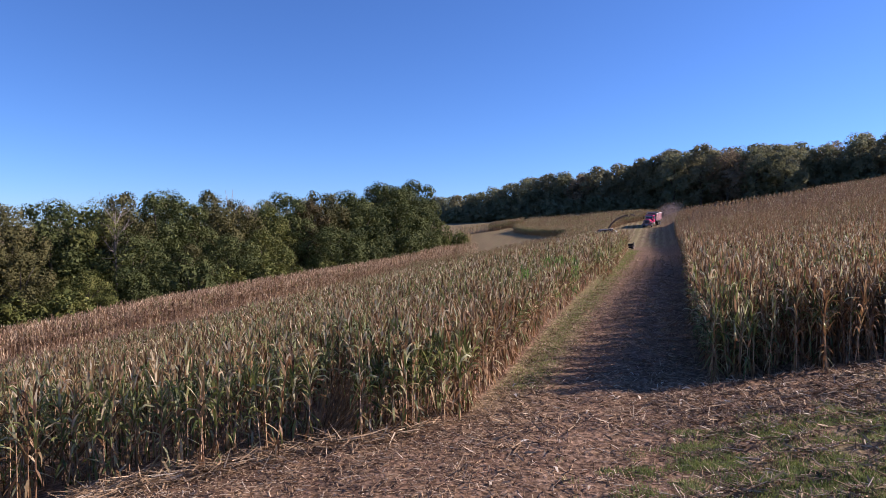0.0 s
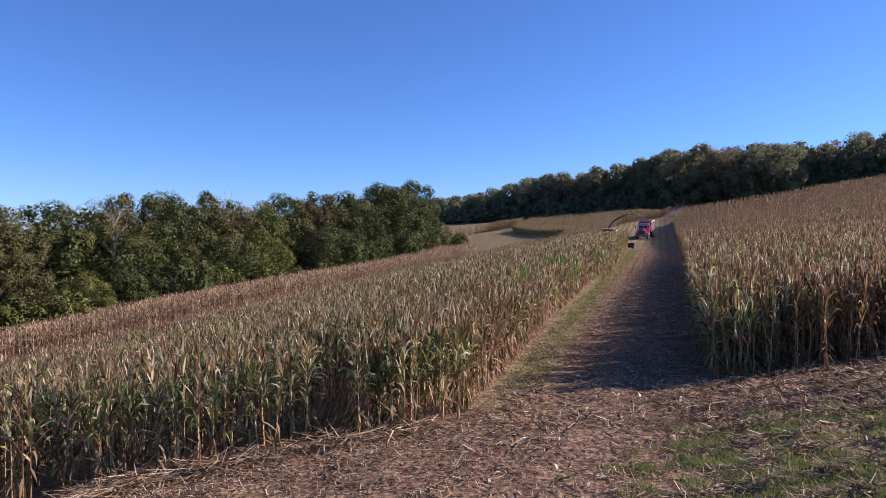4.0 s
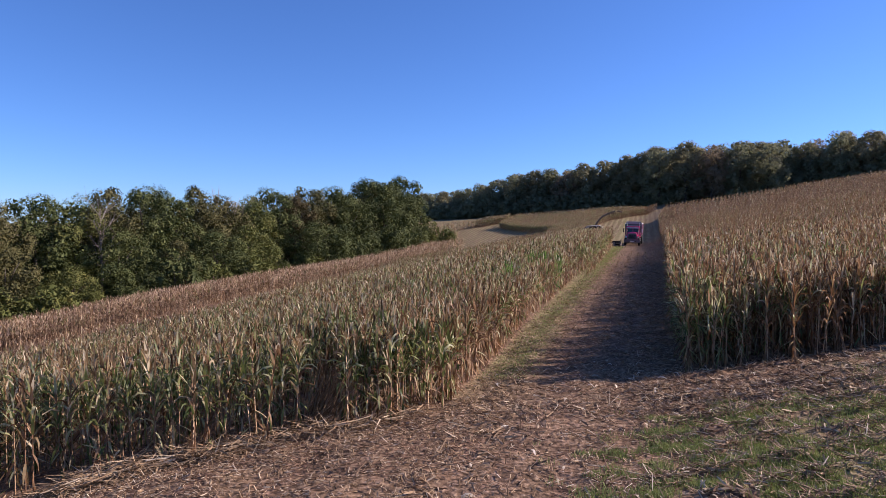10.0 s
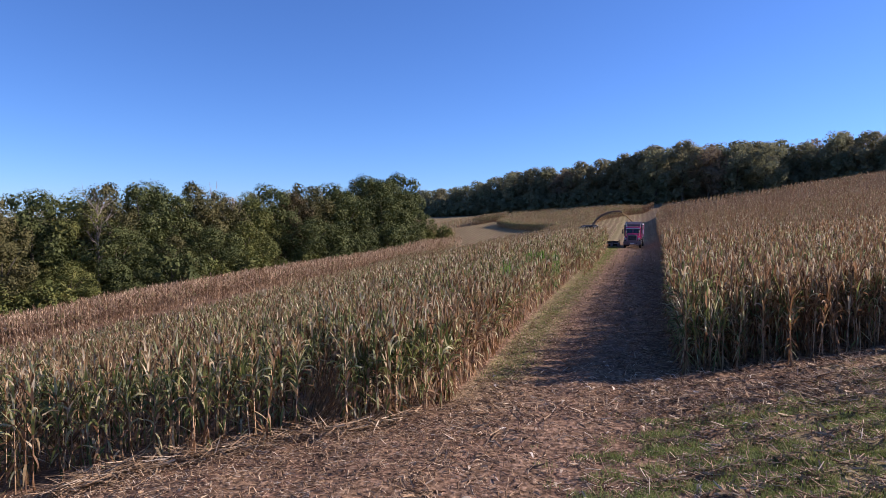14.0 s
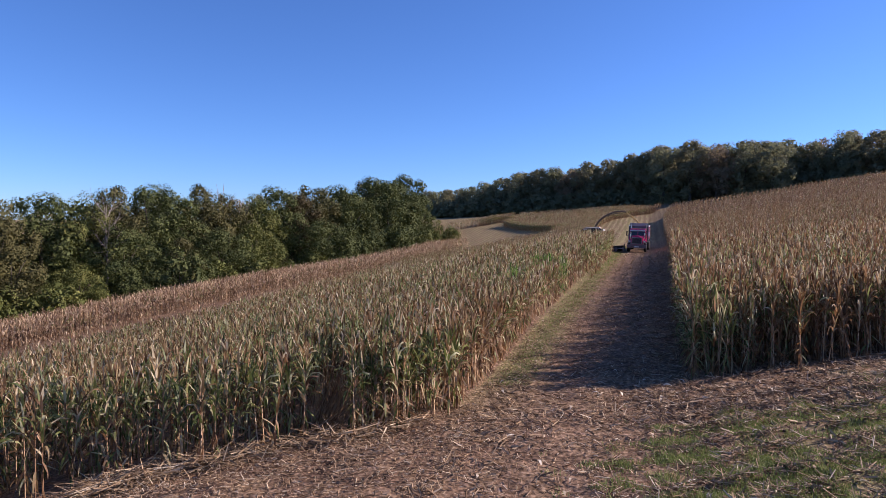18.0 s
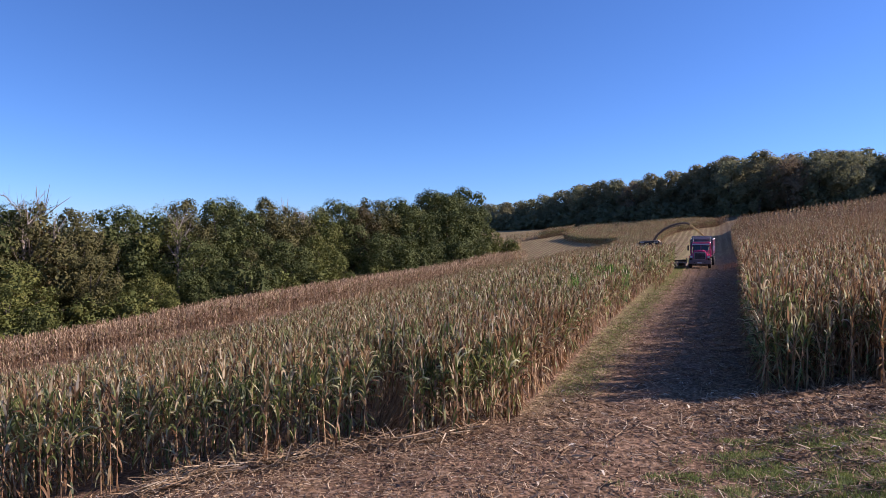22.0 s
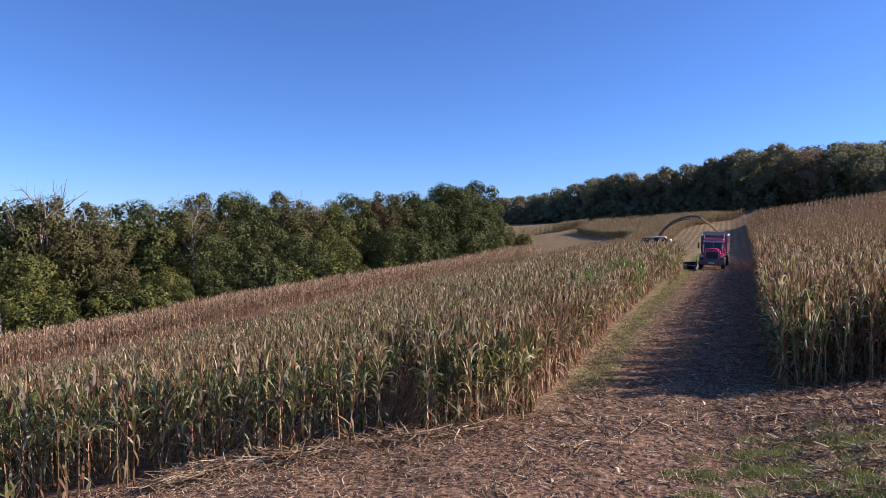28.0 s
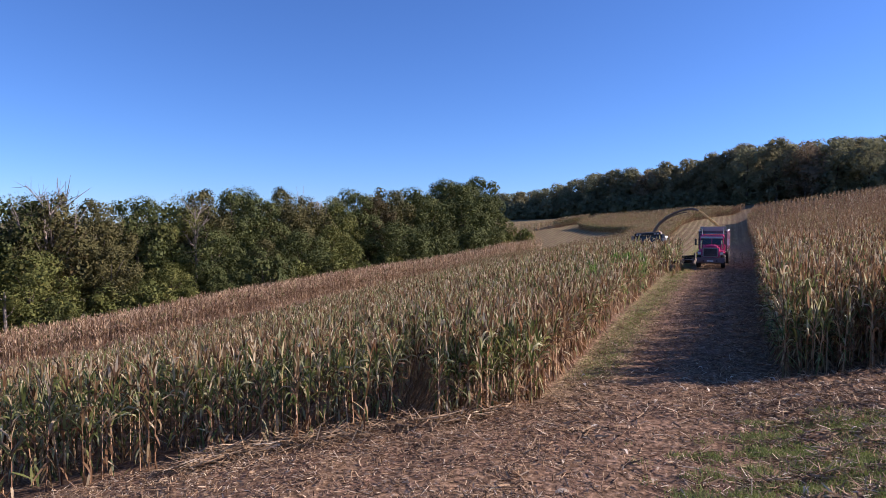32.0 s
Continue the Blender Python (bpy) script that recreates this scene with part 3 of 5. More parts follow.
def stand(name, inside, box, label, lods, seed, green=None, rust=None, tall=1.0, inner=None, mats=CORN_MATS):
    """A stand of corn in rows; the plants get simpler with the distance from the headland and inside the stand."""
    r = np.random.default_rng(seed)
    VV, QQ, MM, base = [], [], [], 0
    for k, d0, d1, step, row, *only in lods:
        x, y = rows_of_corn(*box, step, r, row)
        d = np.hypot(x, y)
        ok = inside(x, y) & (d >= d0) & (d < d1)
        if only:
            ok &= only[0](x, y)
        ok &= (bumps(x, y, 0.9, 24) < 0.95) | (d > 70)
        ok &= ((x < 0.82 * y + 4) & (x > -0.95 * y - 4)) | (r.uniform(0, 1, len(x)) < 0.4)
        ok &= (np.minimum(np.abs(front_right(x, y)), 0.9 * np.abs(front_left(x, y)) + 9 * (x > -3.4)) > 1.3) | (r.uniform(0, 1, len(x)) < np.where(x < -3.4, np.clip(0.62 + 0.4 * bumps(x, y, 1.3, 25), 0.15, 1.0), 0.64))
        x, y = x[ok], y[ok]
        if not len(x):
            continue
        deep = inner(x, y) if inner else np.zeros(len(x), bool)
        for kind, part_of in ((k, ~deep), (k + 4, deep)):
            px, py = x[part_of], y[part_of]
            if not len(px):
                continue
            g = green_at(px, py) if green is None else np.clip(green + 0.1 * bumps(px, py, 5, 51), 0, 1)
            ru = rust_at(px, py) if rust is None else np.clip(rust + 0.15 * bumps(px, py, 5, 52), 0, 1)
            V, Q, M = corn_mesh(px, py, kind, g, ru, seed + kind, tall(px, py) if callable(tall) else tall)
            VV.append(V), QQ.append(Q + base), MM.append(M)
            base += len(V)
    ob = sheet(name, np.concatenate(VV), np.concatenate(QQ), mats, np.concatenate(MM))
    return tagged(ob, label, "corn", kind="stuff")


def deep_left(x, y):
    s, n = sn(x, y)
    edge = np.minimum(front_left(x, y), left_edge(s) - n)
    hollow = ((x + 2.2) / 2.6) ** 2 + ((y - 15.4) / 5.0) ** 2 < 1
    swath = (s > CUT_TO - 3) & (n > STRIP - 3 + bend(s))
    return (edge > 2.6) & ~hollow & ~swath & (s < 119)


def deep_right(x, y):
    s, n = sn(x, y)
    return np.minimum(front_right(x, y), n - right_edge(s)) > 2.4


def deep_brown(x, y):
    return wood(x, y) < 6.5


LODS = [(0, 0, 27, 0.14, 0.76), (1, 27, 58, 0.17, 0.76), (2, 58, 105, 0.22, 0.76), (3, 105, 190, 0.28, 0.76), (2, 190, 400, 0.30, 0.76)]


def swath_face(x, y):
    """The edge of the stand along the far side of the mown swath."""
    s, n = sn(x, y)
    depth = STRIP + veer(s) - n
    return (depth < 2.2) | ((s > 171) & (depth < 12))


def lane_face(x, y):
    s, n = sn(x, y)
    return n - right_edge(s) < 2.0


def right_front(x, y):
    return (front_right(x, y) < 3.0) & (x < 32)


def left_front(x, y):
    s, n = sn(x, y)
    return (front_left(x, y) < 0.9) & (n < left_edge(s)) & (x > -3.4)


def far_face(x, y):
    """The near edge of the block beyond the mown notch."""
    s, n = sn(x, y)
    depth = s - (137 + 1.5 * (-18.3 - n))
    return (depth > 0) & (depth < 4.5) & (n < -16)


stand("corn_field", in_left, (0, 190, LANE_L + 7.35, -162), "tall ripe silage corn with drying tan leaves and green patches beside the lane", LODS + [(1, 120, 190, 0.16, 0.38, far_face), (2, 90, 200, 0.15, 0.38, swath_face), (0, 0, 27, 0.20, 0.37, left_front)], 100, tall=tall_at, inner=deep_left)
stand("corn_field", in_right, (0, 158, LANE_R + 0.15, 106), "tall ripe brown corn on the rising hillside beside the lane", LODS + [(1, 20, 70, 0.12, 0.5, lane_face), (2, 70, 170, 0.14, 0.5, lane_face), (0, 0, 32, 0.24, 0.37, right_front)], 200, tall=tall_right, inner=deep_right)
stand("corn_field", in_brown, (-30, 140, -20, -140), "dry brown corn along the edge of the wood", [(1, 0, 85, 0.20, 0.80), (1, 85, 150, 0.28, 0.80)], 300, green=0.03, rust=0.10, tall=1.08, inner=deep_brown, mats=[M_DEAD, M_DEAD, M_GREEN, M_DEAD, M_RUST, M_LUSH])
stand("corn_field", in_row_far, (150, 190, -30, -40), "narrow strip of dry corn before the far wood", LODS + [(2, 0, 400, 0.13, 0.38)], 400)


def cut_rows():
    """The corn that the harvester takes during the clip, in slices across its swath; each goes down as the header comes."""
    r = np.random.default_rng(77)
    out = []
    for s0 in np.arange(CUT_TO, CUT_FROM, 0.9):
        x, y = rows_of_corn(s0, s0 + 0.9, float(left_edge(s0) - bend(s0)) - 0.1, -8, 0.16, r)
        ox, oy = xy(s0 + 0.45, (STRIP + LANE_L) / 2 + float(bend(s0)))
        o = (ox, oy, float(terrain(ox, oy)))
        V, Q, M = corn_mesh(x, y, 1, green_at(x, y), rust_at(x, y), int(s0 * 10), 1.12, o)
        ob = sheet("corn_rows", V, Q, CORN_MATS, M)
        ob.matrix_basis = pose(*o)
        tagged(ob, "standing ripe corn in front of the harvester's header", "corn", "corn in the swath being cut", "stuff")
        out.append((s0 + 0.9, o, ob))
    return out


CUT_ROWS = cut_rows()


# ---------------------------------------------------------------- litter, stubble, grass
def slivers(px, py, length, thick, yaw, tilt, lift, r):
    """Three-sided bits of stalk lying or standing on the ground: arrays of places and faces."""
    k = len(px)
    way = np.stack([np.cos(yaw) * np.cos(tilt), np.sin(yaw) * np.cos(tilt), np.sin(tilt)], -1)
    side = np.stack([-np.sin(yaw), np.cos(yaw), 0 * yaw], -1)
    up = np.cross(way, side)
    c = np.stack([px, py, surface(px, py) + lift], -1)
    V = []
    for end, f in ((0, 1.0), (1, 0.8)):
        for a in (0.5, 2.6, 4.7):
            V.append(c + way * (length * end)[:, None] + (side * np.cos(a) + up * np.sin(a)) * (thick * f)[:, None])
    V = np.stack(V, 1).reshape(-1, 3)
    q = np.array([[0, 1, 4, 3], [1, 2, 5, 4], [2, 0, 3, 5]])
    return V, (q[None] + 6 * np.arange(k)[:, None, None]).reshape(-1, 4)


def open_ground(x, y):
    """Where the mown headland and lane lie open."""
    s, n = sn(x, y)
    return ~((n < left_edge(s)) & (front_left(x, y) > 0)) & ~((n > right_edge(s)) & (front_right(x, y) > 0))


def litter():
    r = np.random.default_rng(91)
    k = 330000
    x, y = r.uniform(-9, 26, k), 5.5 + 60 * r.uniform(0, 1, k) ** 1.7
    s, n = sn(x, y)
    # windrows across the headland, streaks along the lane
    head = (y - 0.22 * x)
    rows = np.sin(head / 0.95 * 2 * np.pi + 0.8 * bumps(x, y, 3, 61)) * 0.5 + 0.5
    lane = np.sin(n / 0.76 * 2 * np.pi) * 0.5 + 0.5
    dens = np.where(n > 0.6 + 0.8 * bumps(x, y, 2.0, 63), 0.10 + 0.8 * rows ** 2, 0.34 + 0.45 * lane) * np.clip(0.65 + 0.5 * bumps(x, y, 2.2, 62), 0.05, 1)
    dens = dens + 0.5 * np.exp(-((front_left(x, y) + 0.7) / 0.7) ** 2)
    worn = np.exp(-((n + 2.2) / 1.3) ** 2) * (s < 21)
    dens = dens * (1 - 0.7 * worn)
    ok = open_ground(x, y) & (r.uniform(0, 1, k) < dens * np.clip((68 - y) / 36, 0, 1)) & (n > -12) & ((n < LANE_R + 0.7) | (y < 24))
    x, y = x[ok], y[ok]
    k = len(x)
    head = (sn(x, y)[1] > 0.8 * bumps(x, y, 1.5, 66)) | ((sn(x, y)[1] > -3.6) & (sn(x, y)[0] < 21) & (r.uniform(0, 1, k) < 0.4))
    long = r.uniform(0, 1, k) < np.where(head, 0.38, 0.07)
    length = np.where(long, r.uniform(0.14, 0.36, k), r.uniform(0.04, 0.12, k))
    V, Q = slivers(x, y, length, np.where(head, 0.0085, 0.007) * r.uniform(0.6, 1.5, k), r.uniform(0, 6.28, k), r.normal(0.10, 0.16, k), 0.03, r)
    tagged(sheet("straw_litter", V, Q, [M_SCRAP]), "pale chopped corn stalks scattered over the mown ground", "straw", kind="stuff")
    # leaf scraps: flat curled pieces
    k = 420000
    x, y = r.uniform(-9, 24, k), 5.5 + 45 * r.uniform(0, 1, k) ** 1.5
    s, n = sn(x, y)
    head = (y - 0.22 * x)
    rows = np.sin(head / 0.95 * 2 * np.pi + 0.8 * bumps(x, y, 3, 61)) * 0.5 + 0.5
    rim = np.exp(-((n - LANE_L - bend(s) - 0.8) / 0.7) ** 2)
    clump = np.clip(0.6 + 0.7 * bumps(x, y, 1.3, 64), 0.1, 1)
    dens = np.where(n > 0.4 + 0.8 * bumps(x, y, 2.0, 63), 0.14 + 0.75 * rows ** 1.5, 0.16 + 0.8 * rim) * clump + 0.4 * np.exp(-((front_left(x, y) + 1.5) / 1.1) ** 2) * (s < 20) + 0.55 * np.exp(-((front_right(x, y) + 2.9) / 1.1) ** 2) * (n > 0.8 + 0.5 * bumps(x, y, 1.5, 65))
    ok = open_ground(x, y) & (r.uniform(0, 1, k) < dens * np.clip((50 - y) / 20, 0, 1)) & ((n < LANE_R + 0.7) | (y < 24)) & (n > -12)
    x, y = x[ok], y[ok]
    k = len(x)
    head = (sn(x, y)[1] > 0.8 * bumps(x, y, 1.5, 66)) | ((sn(x, y)[1] > -3.6) & (sn(x, y)[0] < 21) & (r.uniform(0, 1, k) < 0.4))
    a, w, l = r.uniform(0, 6.28, k), r.uniform(0.004, 0.013, k) * np.where(head, 1.0, 0.7), r.uniform(0.08, 0.30, k) * np.where(head, 1.1, 0.55)
    tilt = np.abs(r.normal(0.06, 0.26, k))
    c = np.stack([x, y, surface(x, y) + r.uniform(0.004, 0.03, k)], -1)
    way = np.stack([np.cos(a) * np.cos(tilt), np.sin(a) * np.cos(tilt), np.sin(tilt)], -1) * l[:, None]
    side = np.stack([-np.sin(a), np.cos(a), 0.7 * r.normal(0, 1, k)], -1) * w[:, None]
    V = np.stack([c - side, c + side, c + way + side * 0.6, c + way - side * 0.6], 1).reshape(-1, 3)
    tagged(sheet("leaf_scraps", V, np.arange(len(V)).reshape(-1, 4), [M_STRAW]), "dry torn corn leaves on the mown headland", "leaves", kind="stuff")


litter()


def stubble():
    r = np.random.default_rng(92)
    P = []
    # rows along the lane and the cut swath, and rows across the headland before the right-hand stand
    for n in np.arange(LANE_L + 0.35, LANE_R + 0.3, 0.76):
        s = np.arange(15, 75, 0.15)
        keep = r.uniform(0, 1, len(s)) < 0.6 - 0.4 * (abs(n + 2.2) < 1.2) * (s < 22)
        P.append(xy(s[keep], n + bend(s[keep]) + r.normal(0, 0.10, keep.sum())))
    for n in np.arange(STRIP + 0.4, LANE_L, 0.76):
        s = np.arange(CUT_TO + 1, 135, 0.25)
        P.append(xy(s, n + r.normal(0, 0.05, len(s))))
    for k in range(9):
        x = np.arange(-6 if k > 2 else 4, 24, 0.2)
        y = 18.9 - 0.85 * k + 0.2 * (x - 7) + r.normal(0, 0.06, len(x))
        keep = open_ground(x, y) & (r.uniform(0, 1, len(x)) < 0.55)
        P.append((x[keep], y[keep]))
    for k in range(9):
        x = np.arange(-8, 3.2 - 0.25 * k, 0.13)
        y = np.interp(x, [-8.4, -6.7, -5.2, -3.4, -1.7, 0.7, 3.2], [11.0, 12.0, 12.8, 13.3, 14.0, 15.2, 16.3]) - 1.05 - 0.72 * k + r.normal(0, 0.05, len(x))
        keep = open_ground(x, y) & (r.uniform(0, 1, len(x)) < 0.62)
        P.append((x[keep], y[keep]))
    x, y = np.concatenate([p[0] for p in P]), np.concatenate([p[1] for p in P])
    k = len(x)
    V, Q = slivers(x, y, r.uniform(0.05, 0.15, k) * np.where((sn(x, y)[1] < 1) & (sn(x, y)[0] > 19), 1.0, np.where(sn(x, y)[1] < 0, 0.9, 1.25)), 0.014 * r.uniform(0.7, 1.3, k), r.uniform(0, 6.28, k), np.clip(r.normal(1.2, 0.3, k), 0.3, 1.57), -0.01, r)
    tagged(sheet("corn_stubble", V, Q, [M_STRAW]), "short cut corn stubble standing in rows", "stubble", kind="stuff")


stubble()


def grass():
    r = np.random.default_rng(93)
    k = 900000
    x, y = r.uniform(1, 20, k), r.uniform(7.5, 19, k)
    s, n = sn(x, y)
    patch = bumps(x, y, 5.0, 71) + 0.6 * bumps(x, y, 1.6, 72)
    near = np.clip((12.3 + 0.40 * x - y + 1.6 * bumps(x, y, 2.2, 73)) / 2.5, 0, 1)
    rows = np.sin((y - 0.22 * x) / 0.95 * 2 * np.pi + 0.8 * bumps(x, y, 3, 61)) * 0.5 + 0.5
    ok = open_ground(x, y) & (r.uniform(0, 1, k) < np.clip(0.9 * patch + 0.72, 0, 1) * near * (1 - 0.92 * rows ** 1.5) * np.clip((n + 0.9 + 0.8 * bumps(x, y, 1.2, 74)) / 2.2, 0, 1))
    s2 = r.uniform(18, 88, 17000)
    x2, y2 = xy(s2, r.normal(LANE_L + 0.75, 0.4, 17000) + bend(s2))
    x, y = np.concatenate([x[ok], x2]), np.concatenate([y[ok], y2])
    k = len(x)
    a, h = r.uniform(0, 6.28, k), r.uniform(0.03, 0.095, k)
    c = np.stack([x, y, surface(x, y) + 0.003], -1)
    side = np.stack([-np.sin(a), np.cos(a), 0 * a], -1) * 0.008
    tip = np.stack([np.cos(a) * h * 0.5, np.sin(a) * h * 0.5, h], -1)
    V = np.stack([c - side, c + side, c + tip + side * 0.3, c + tip - side * 0.3], 1).reshape(-1, 3)
    tagged(sheet("grass", V, np.arange(len(V)).reshape(-1, 4), [M_GRASS]), "short green grass growing through the mown headland", "grass", kind="stuff")


grass()


def fallen_stalks():
    """Long stalks knocked over along the front of the stand."""
    r = np.random.default_rng(94)
    k = 130
    f = r.uniform(0, 1, k) ** 1.1
    x = -6.6 + 7.4 * f
    y = np.interp(x, [-8.4, -5.2, -1.7, 0.7], [11.0, 12.8, 14.0, 15.55]) - r.uniform(0.0, 0.9, k) * (1.1 - 0.6 * f)
    V, Q = slivers(x, y, r.uniform(0.3, 0.9, k), 0.007 * r.uniform(0.7, 1.4, k), r.normal(0.55, 0.9, k) + np.pi * (r.uniform(0, 1, k) < 0.5), r.normal(0.05, 0.10, k), r.uniform(0.03, 0.16, k), r)
    k = 1500
    f = r.uniform(0, 1, k) ** 1.6
    x = -6.6 + 6.4 * f
    y = np.interp(x, [-8.4, -5.2, -1.7, 0.7], [11.0, 12.8, 14.0, 15.55]) - r.uniform(-0.2, 1.0, k) * (1.1 - 0.6 * f)
    a, w, l = r.normal(0.55, 1.1, k) + np.pi * (r.uniform(0, 1, k) < 0.5), r.uniform(0.006, 0.015, k), r.uniform(0.2, 0.65, k)
    c = np.stack([x, y, surface(x, y) + r.uniform(0.04, 0.25, k)], -1)
    way = np.stack([np.cos(a), np.sin(a), r.normal(0, 0.25, k)], -1) * l[:, None]
    side = np.stack([-np.sin(a), np.cos(a), r.normal(0, 0.5, k)], -1) * w[:, None]
    V2 = np.stack([c - side, c + side, c + way + side * 0.4, c + way - side * 0.4], 1).reshape(-1, 3)
    tagged(sheet("fallen_leaves", V2, np.arange(len(V2)).reshape(-1, 4), [M_STRAW]), "bleached corn leaves heaped before the stand", "leaves", kind="stuff")
    tagged(sheet("fallen_stalks", V, Q, [M_STRAW]), "bleached corn stalks knocked flat along the stand's front", "stalks", kind="stuff")
    # stalks pressed over into the gap, fanned out from their feet
    k = 190
    x, y = -2.60 + r.normal(0, 0.22, k), 13.75 + r.uniform(0, 2.4, k)
    V, Q = slivers(x, y, r.uniform(0.6, 1.7, k), 0.009 * r.uniform(0.6, 1.3, k), r.normal(0.4, 0.5, k), r.uniform(0.6, 1.4, k), -0.02, r)
    tagged(sheet("leaning_stalks", V, Q, [M_TASSEL]), "grey corn stalks pressed over into a gap in the stand", "stalks", kind="stuff")


def husks():
    """Cream husks and torn ears, curled, strewn over the headland."""
    r = np.random.default_rng(95)
    k = 300
    x, y = r.uniform(-5, 20, k), r.uniform(9, 21, k)
    ok = open_ground(x, y) & (sn(x, y)[1] > -4)
    x, y = x[ok], y[ok]
    k = len(x)
    a, w, l, lift = r.uniform(0, 6.28, k), r.uniform(0.012, 0.034, k), r.uniform(0.10, 0.26, k), r.uniform(0.02, 0.09, k)
    base = np.stack([x, y, surface(x, y) + 0.01], -1)
    way, side = np.stack([np.cos(a), np.sin(a), 0 * a], -1), np.stack([-np.sin(a), np.cos(a), 0.5 * r.normal(0, 1, k)], -1)
    rows = []
    for f, up, wide in ((0, 0.2, 0.5), (0.35, 1.0, 1.0), (0.7, 0.9, 0.9), (1.0, 0.3, 0.3)):
        c = base + way * (l * f)[:, None] + np.array([0, 0, 1]) * (lift * up)[:, None]
        rows += [c - side * (w * wide)[:, None], c + side * (w * wide)[:, None]]
    V = np.stack(rows, 1).reshape(-1, 3)
    q = np.array([[0, 1, 3, 2], [2, 3, 5, 4], [4, 5, 7, 6]])
    tagged(sheet("corn_husks", V, (q[None] + 8 * np.arange(k)[:, None, None]).reshape(-1, 4), [M_HUSK], smooth=True), "curled cream corn husks strewn over the mown headland", "husks", kind="stuff")


fallen_stalks()
husks()


# ---------------------------------------------------------------- trees
def tube(bm, pts, radii, sides=7):
    """A tapered tube through points."""
    rings = []
    for k, (p, rad) in enumerate(zip(pts, radii)):
        way = (pts[min(k + 1, len(pts) - 1)] - pts[max(k - 1, 0)]).normalized()
        side = way.cross(Vector((0.3, 0.9, 0.2))).normalized()
        up = way.cross(side)
        rings.append([bm.verts.new(p + rad * (math.cos(a) * side + math.sin(a) * up)) for a in [2 * math.pi * j / sides for j in range(sides)]])
    for a, b in zip(rings, rings[1:]):
        for j in range(sides):
            bm.faces.new((a[j], a[(j + 1) % sides], b[(j + 1) % sides], b[j]))
    bm.faces.new(rings[0][::-1])
    bm.faces.new(rings[-1])


def crown_mesh(r, lobes, leaves, leaf, low):
    """Leaves over the outside of overlapping lobes, in tufts, with larger ones further in: arrays of places and faces."""
    C, R = np.array([c for c, _ in lobes]), np.array([q for _, q in lobes])
    share = R ** 2 / (R ** 2).sum()
    V = []
    for inner, count, size in ((False, leaves, leaf), (True, leaves // 4, leaf * 2.6)):
        pick = r.choice(len(R), count, p=share)
        # tufts: each leaf gathers round one of a few directions on its lobe
        tuft = r.normal(0, 1, (len(R), 22, 3))
        tuft /= np.linalg.norm(tuft, axis=2)[:, :, None]
        which = r.integers(0, 22, count)
        d = tuft[pick, which] + r.normal(0, 0.24, (count, 3))
        d /= np.linalg.norm(d, axis=1)[:, None]
        tall = r.uniform(0.90, 1.10, (len(R), 22))[pick, which]
        f = r.uniform(0.35, 0.88, count) if inner else 1.0
        p = C[pick] + d * (R[pick] * tall * f * r.uniform(0.92, 1.04, count))[:, None] * np.array([1, 1, 1.08])
        # those deep inside another lobe do not show
        away = (np.linalg.norm((p[:, None] - C[None]) / np.array([1, 1, 1.08]), axis=2) / R[None])
        away[np.arange(count), pick] = 9
        keep = (away.min(1) > (0.55 if inner else 0.85)) & (p[:, 2] > low)
        p, d = p[keep], d[keep]
        k = len(p)
        nrm = d + r.normal(0, 1.2 if inner else 0.30, (k, 3)) + np.array([0, 0, 0.2])
        nrm /= np.linalg.norm(nrm, axis=1)[:, None]
        t = np.cross(nrm, r.normal(0, 1, (k, 3)))
        t /= np.linalg.norm(t, axis=1)[:, None]
        b = np.cross(nrm, t)
        w = size * r.uniform(0.55, 1.3, k)[:, None]
        V.append(np.stack([p - t * w, p - b * w * 0.6, p + t * w, p + b * w * 0.6], 1).reshape(-1, 3))
    V = np.concatenate(V)
    return V, np.arange(len(V)).reshape(-1, 4)


